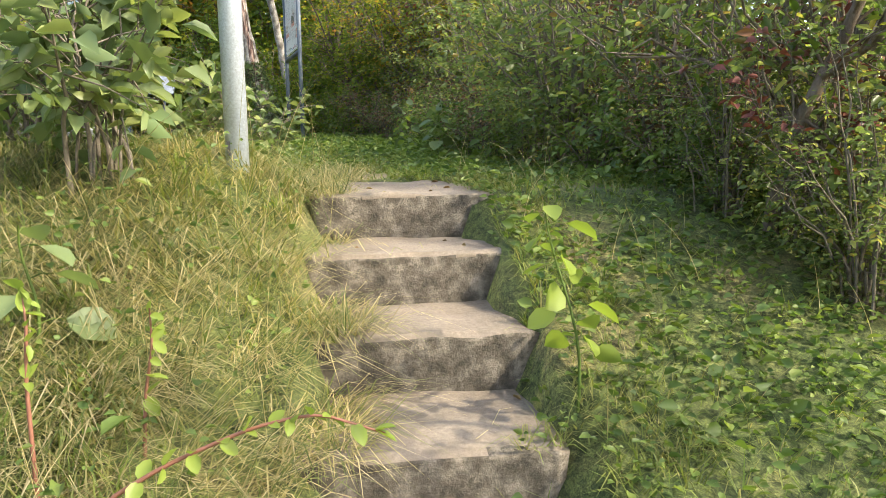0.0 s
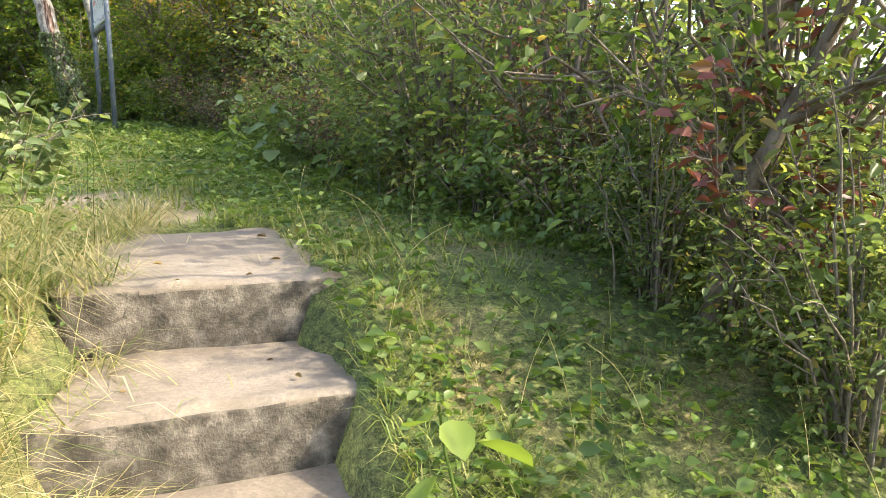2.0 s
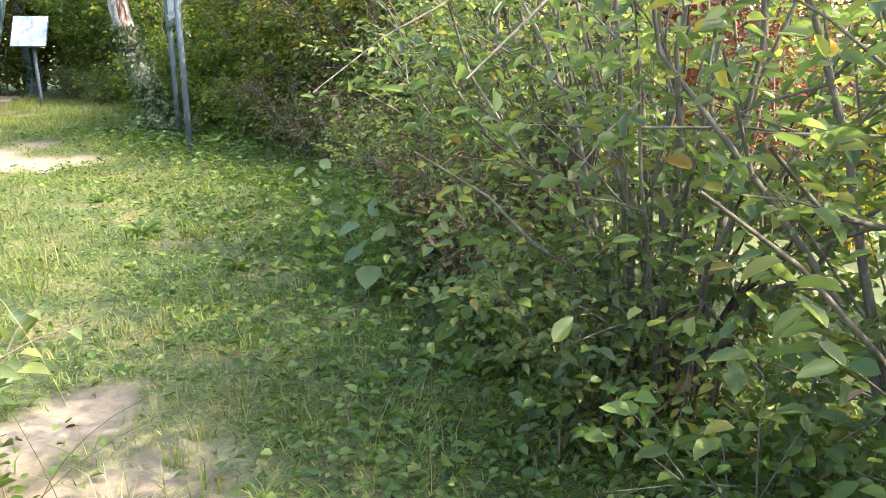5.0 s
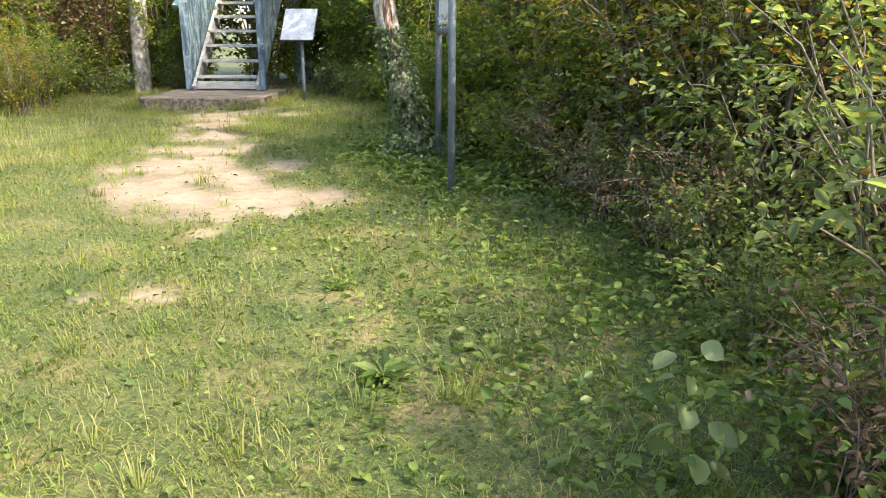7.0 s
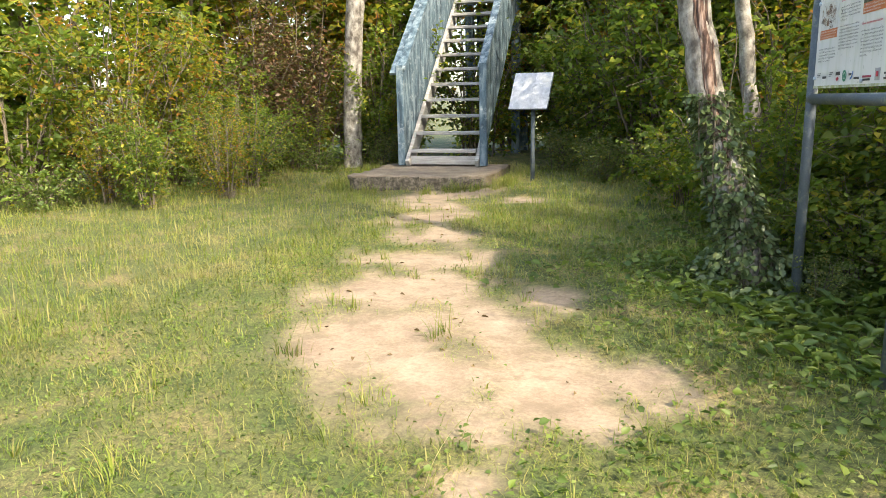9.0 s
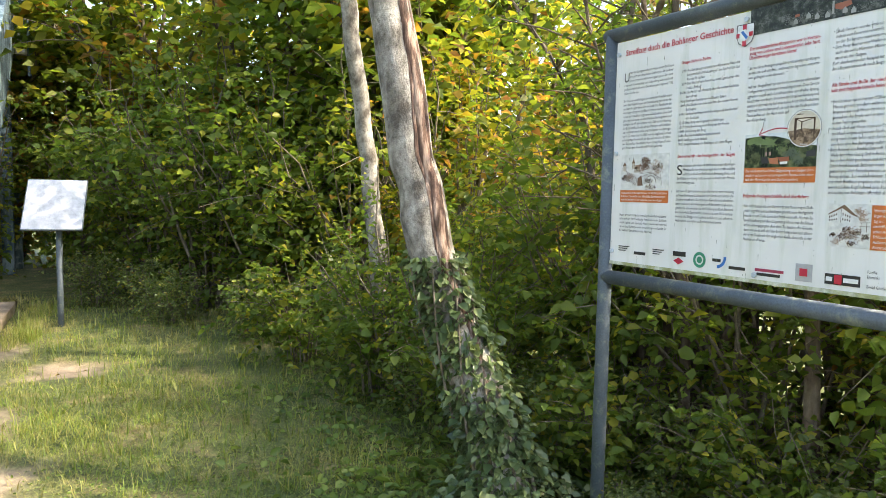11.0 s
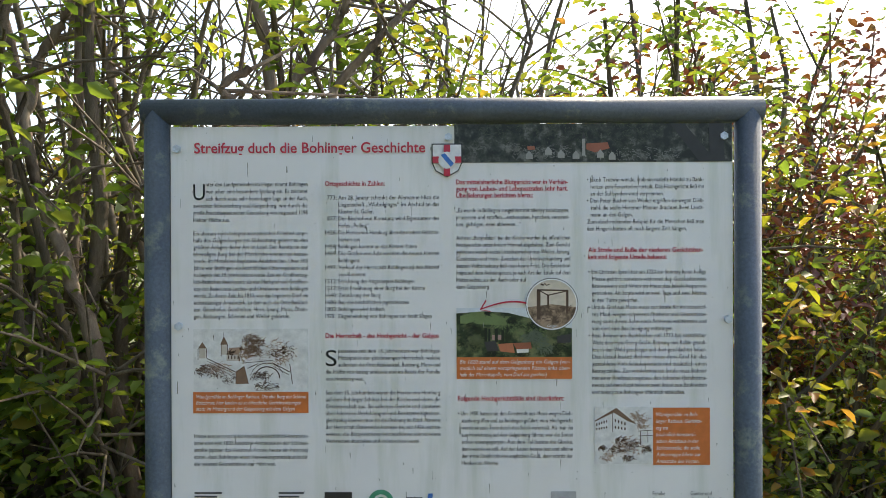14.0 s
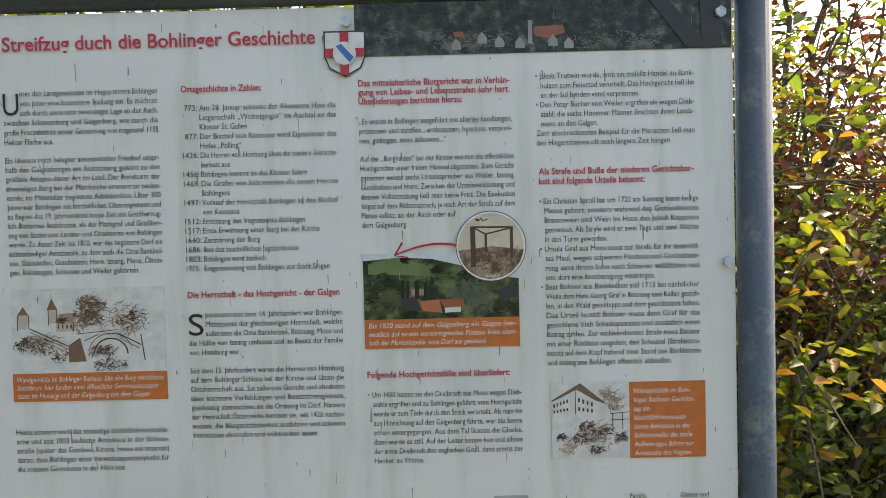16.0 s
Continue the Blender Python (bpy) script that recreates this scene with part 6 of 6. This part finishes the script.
def weeds(n, seed, x0, x1, y0, y1, density, lo, hi, label, wide=0.75, rise=0.06):
    pos, rng = scatter(n, seed, x0, x1, y0, y1, density)
    pos[:, 2] += rng.uniform(0.012, rise, len(pos))
    az = rng.uniform(0, 2 * np.pi, len(pos))
    ahead = np.stack([np.cos(az), np.sin(az), rng.uniform(0.0, 0.6, len(pos))], 1)
    return stuff("low_weeds", leaves_mesh("low_weeds", pos, ahead, rng.uniform(lo, hi, len(pos)), WEED, wide, rng=rng), label, "weeds")


weeds(19000, 71, 0.6, 2.6, -3.6, 1.2, lambda x, y, u, v: ((v > -0.25) & (v < 1.6)) * np.clip(patchy(x + 3, y), 0.05, 1), 0.012, 0.034, "low green weeds and creepers on the bank beside the steps")
weeds(30000, 72, -2.2, 1.8, 0.2, 7.4, lambda x, y, u, v: (1 - bareness(x, y)) * np.clip(0.2 + 0.8 * smooth01((x + 0.45 * y - 0.2) / 1.6), 0.03, 1) * np.clip(patchy(x, y + 5), 0.05, 1), 0.018, 0.045, "low clover and weeds in the shade of the hedge")
weeds(26000, 75, -4.6, 0.4, 0.8, 8.0, lambda x, y, u, v: (1 - bareness(x, y)) ** 2 * np.clip(0.1 + patchy(x - 2, y + 1), 0.05, 1), 0.01, 0.024, "tiny clover leaves through the meadow")
weeds(5200, 76, -2.4, -0.2, 5.6, 7.6, lambda x, y, u, v: (1 - bareness(x, y)) * smooth01((x + 0.5 * y - 1.25) / 0.8) * np.clip(patchy(x + 1, y), 0.25, 1), 0.05, 0.12, "long-leaved green weeds at the foot of the board", wide=0.36, rise=0.1)
weeds(9000, 73, -3.6, -0.6, 6.4, 10.5, lambda x, y, u, v: smooth01((x + 3.2) / 1.6) * np.clip(patchy(x, y + 2), 0.1, 1), 0.03, 0.07, "leafy weeds round the foot of the trunk")
weeds(10000, 74, -3.0, 0.6, -3.8, 0.6, lambda x, y, u, v: (v < -WIDE + 0.08) * np.clip(patchy(x + 7, y), 0.12, 1), 0.01, 0.028, "scattered green leaves among the dry grass", rise=0.2)


weeds(9000, 77, 0.9, 3.0, -3.4, 0.6, lambda x, y, u, v: ((v > -0.05) & (v < 1.7)) * np.clip(patchy(x + 5, y + 2) - 0.2, 0.03, 1), 0.022, 0.05, "broad green weed leaves and creepers on the bank", wide=0.72, rise=0.09)
weeds(9500, 78, -1.2, 1.9, 0.6, 6.0, lambda x, y, u, v: smooth01((x + 0.42 * y - 0.7) / 1.1) * np.clip(patchy(x + 2, y + 7) - 0.1, 0.03, 1), 0.03, 0.07, "broad weed leaves at the hedge's foot", wide=0.6, rise=0.12)
weeds(3000, 79, -2.6, 0.5, -3.8, 0.4, lambda x, y, u, v: (v < -WIDE) * np.clip(patchy(x + 9, y + 4) - 0.3, 0.02, 1), 0.03, 0.06, "broader green leaves among the dry grass", wide=0.6, rise=0.2)


def stalks(n, seed, x0, x1, y0, y1, density, lo, hi, label):
    """Single long dry stalks that arch over the growth."""
    pos, rng = scatter(n, seed, x0, x1, y0, y1, density)
    az = rng.uniform(0, 2 * np.pi, len(pos))
    lines = []
    for p, a, ln, lay in zip(pos, az, rng.uniform(lo, hi, len(pos)), rng.uniform(0.25, 1.1, len(pos))):
        t = np.linspace(0, 1, 7)
        th = lay * (0.35 + 0.9 * t)
        step = ln / 6
        out, up = np.cumsum(np.sin(th)) * step, np.cumsum(np.cos(th)) * step
        lines.append((np.stack([p[0] + out * math.cos(a), p[1] + out * math.sin(a), p[2] + up], 1), np.linspace(0.0011, 0.0005, 7)))
    return stuff("dry_stalks", tubes_mesh("dry_stalks", lines, STRAW, 3), label, "grass")


stalks(900, 81, -2.4, 0.7, -3.9, 0.6, lambda x, y, u, v: (v < -WIDE + 0.12) * np.clip(patchy(x, y), 0.15, 1), 0.22, 0.5, "long bleached grass stalks arching over the bank")
stalks(260, 82, 0.9, 2.4, -3.2, 0.9, lambda x, y, u, v: ((v > 0.02) & (v < 1.3)) * 0.8, 0.12, 0.28, "dry grass stalks among the weeds beside the steps")
stalks(420, 83, -3.5, 1.3, 0.6, 6.5, lambda x, y, u, v: (1 - bareness(x, y)) ** 2 * np.clip(0.2 + 0.5 * wobble(x, y, 2.0), 0.08, 1), 0.08, 0.26, "dry stalks scattered in the meadow")


def rosette(x, y, label, seed, leaf):
    rng = np.random.default_rng(seed)
    n = 22
    az = np.arange(n) * 2.4
    ob = thing("rosette_weed", pose(x, y, float(ground_z(np.array([x]), np.array([y]))[0])), label, "plant", "rosettes")
    ahead = np.stack([np.cos(az), np.sin(az), np.linspace(0.6, 0.05, n)], 1)
    part("leaf", leaves_mesh("leaf", np.zeros((n, 3)) + [0, 0, 0.01], ahead, leaf * rng.uniform(0.6, 1.1, n), WEED, 0.34, 0.08, rng), WEED, ob)
    return ob


rosette(-0.4, 2.86, "flat rosette of long light green leaves in the lawn", 51, 0.13)
rosette(0.25, 2.2, "flat rosette of green leaves in the lawn", 52, 0.09)
rosette(-0.9, 3.6, "flat rosette of green leaves in the lawn", 53, 0.08)

rng = np.random.default_rng(91)
n = 900
x, y = rng.uniform(-5.5, 1.2, n), rng.uniform(-3.2, 10, n)
u, v = stair_uv(x, y)
keep = (bareness(x, y) > 0.3) | ((u < 0.9) & (u > -2.6) & (v > -WIDE) & (v < 0))
x, y = x[keep], y[keep]
az = rng.uniform(0, 2 * np.pi, len(x))
ahead = np.stack([np.cos(az), np.sin(az), 0.05 + 0 * az], 1)
stuff("leaf_litter", leaves_mesh("leaf_litter", np.stack([x, y, top_z(x, y) + 0.006], 1), ahead, rng.uniform(0.015, 0.045, len(x)), leaf_material("brown_litter", [(0.0, (0.1, 0.06, 0.03)), (0.5, (0.2, 0.13, 0.06)), (0.9, (0.34, 0.25, 0.1))], 0.1, 0.8), 0.45, rng=rng), "small brown fallen leaves on steps and bare earth", "litter")
x, y = rng.uniform(0.3, 1.2, 240), rng.uniform(-3.0, 0.1, 240)
u, v = stair_uv(x, y)
keep = (v > -WIDE) & (v < 0) & (rng.uniform(0, 1, 240) < 0.25 + 0.75 * smooth01((-v - 0.35) / 0.25))
x, y = x[keep], y[keep]
stuff("straw_litter", blades_mesh("straw_litter", np.stack([x, y, top_z(x, y) + 0.004], 1), rng.uniform(0.05, 0.16, len(x)), rng.uniform(0.0009, 0.0018, len(x)), STRAW, rng, 0.02, None, 1.3), "dry straw lying on the steps", "litter")
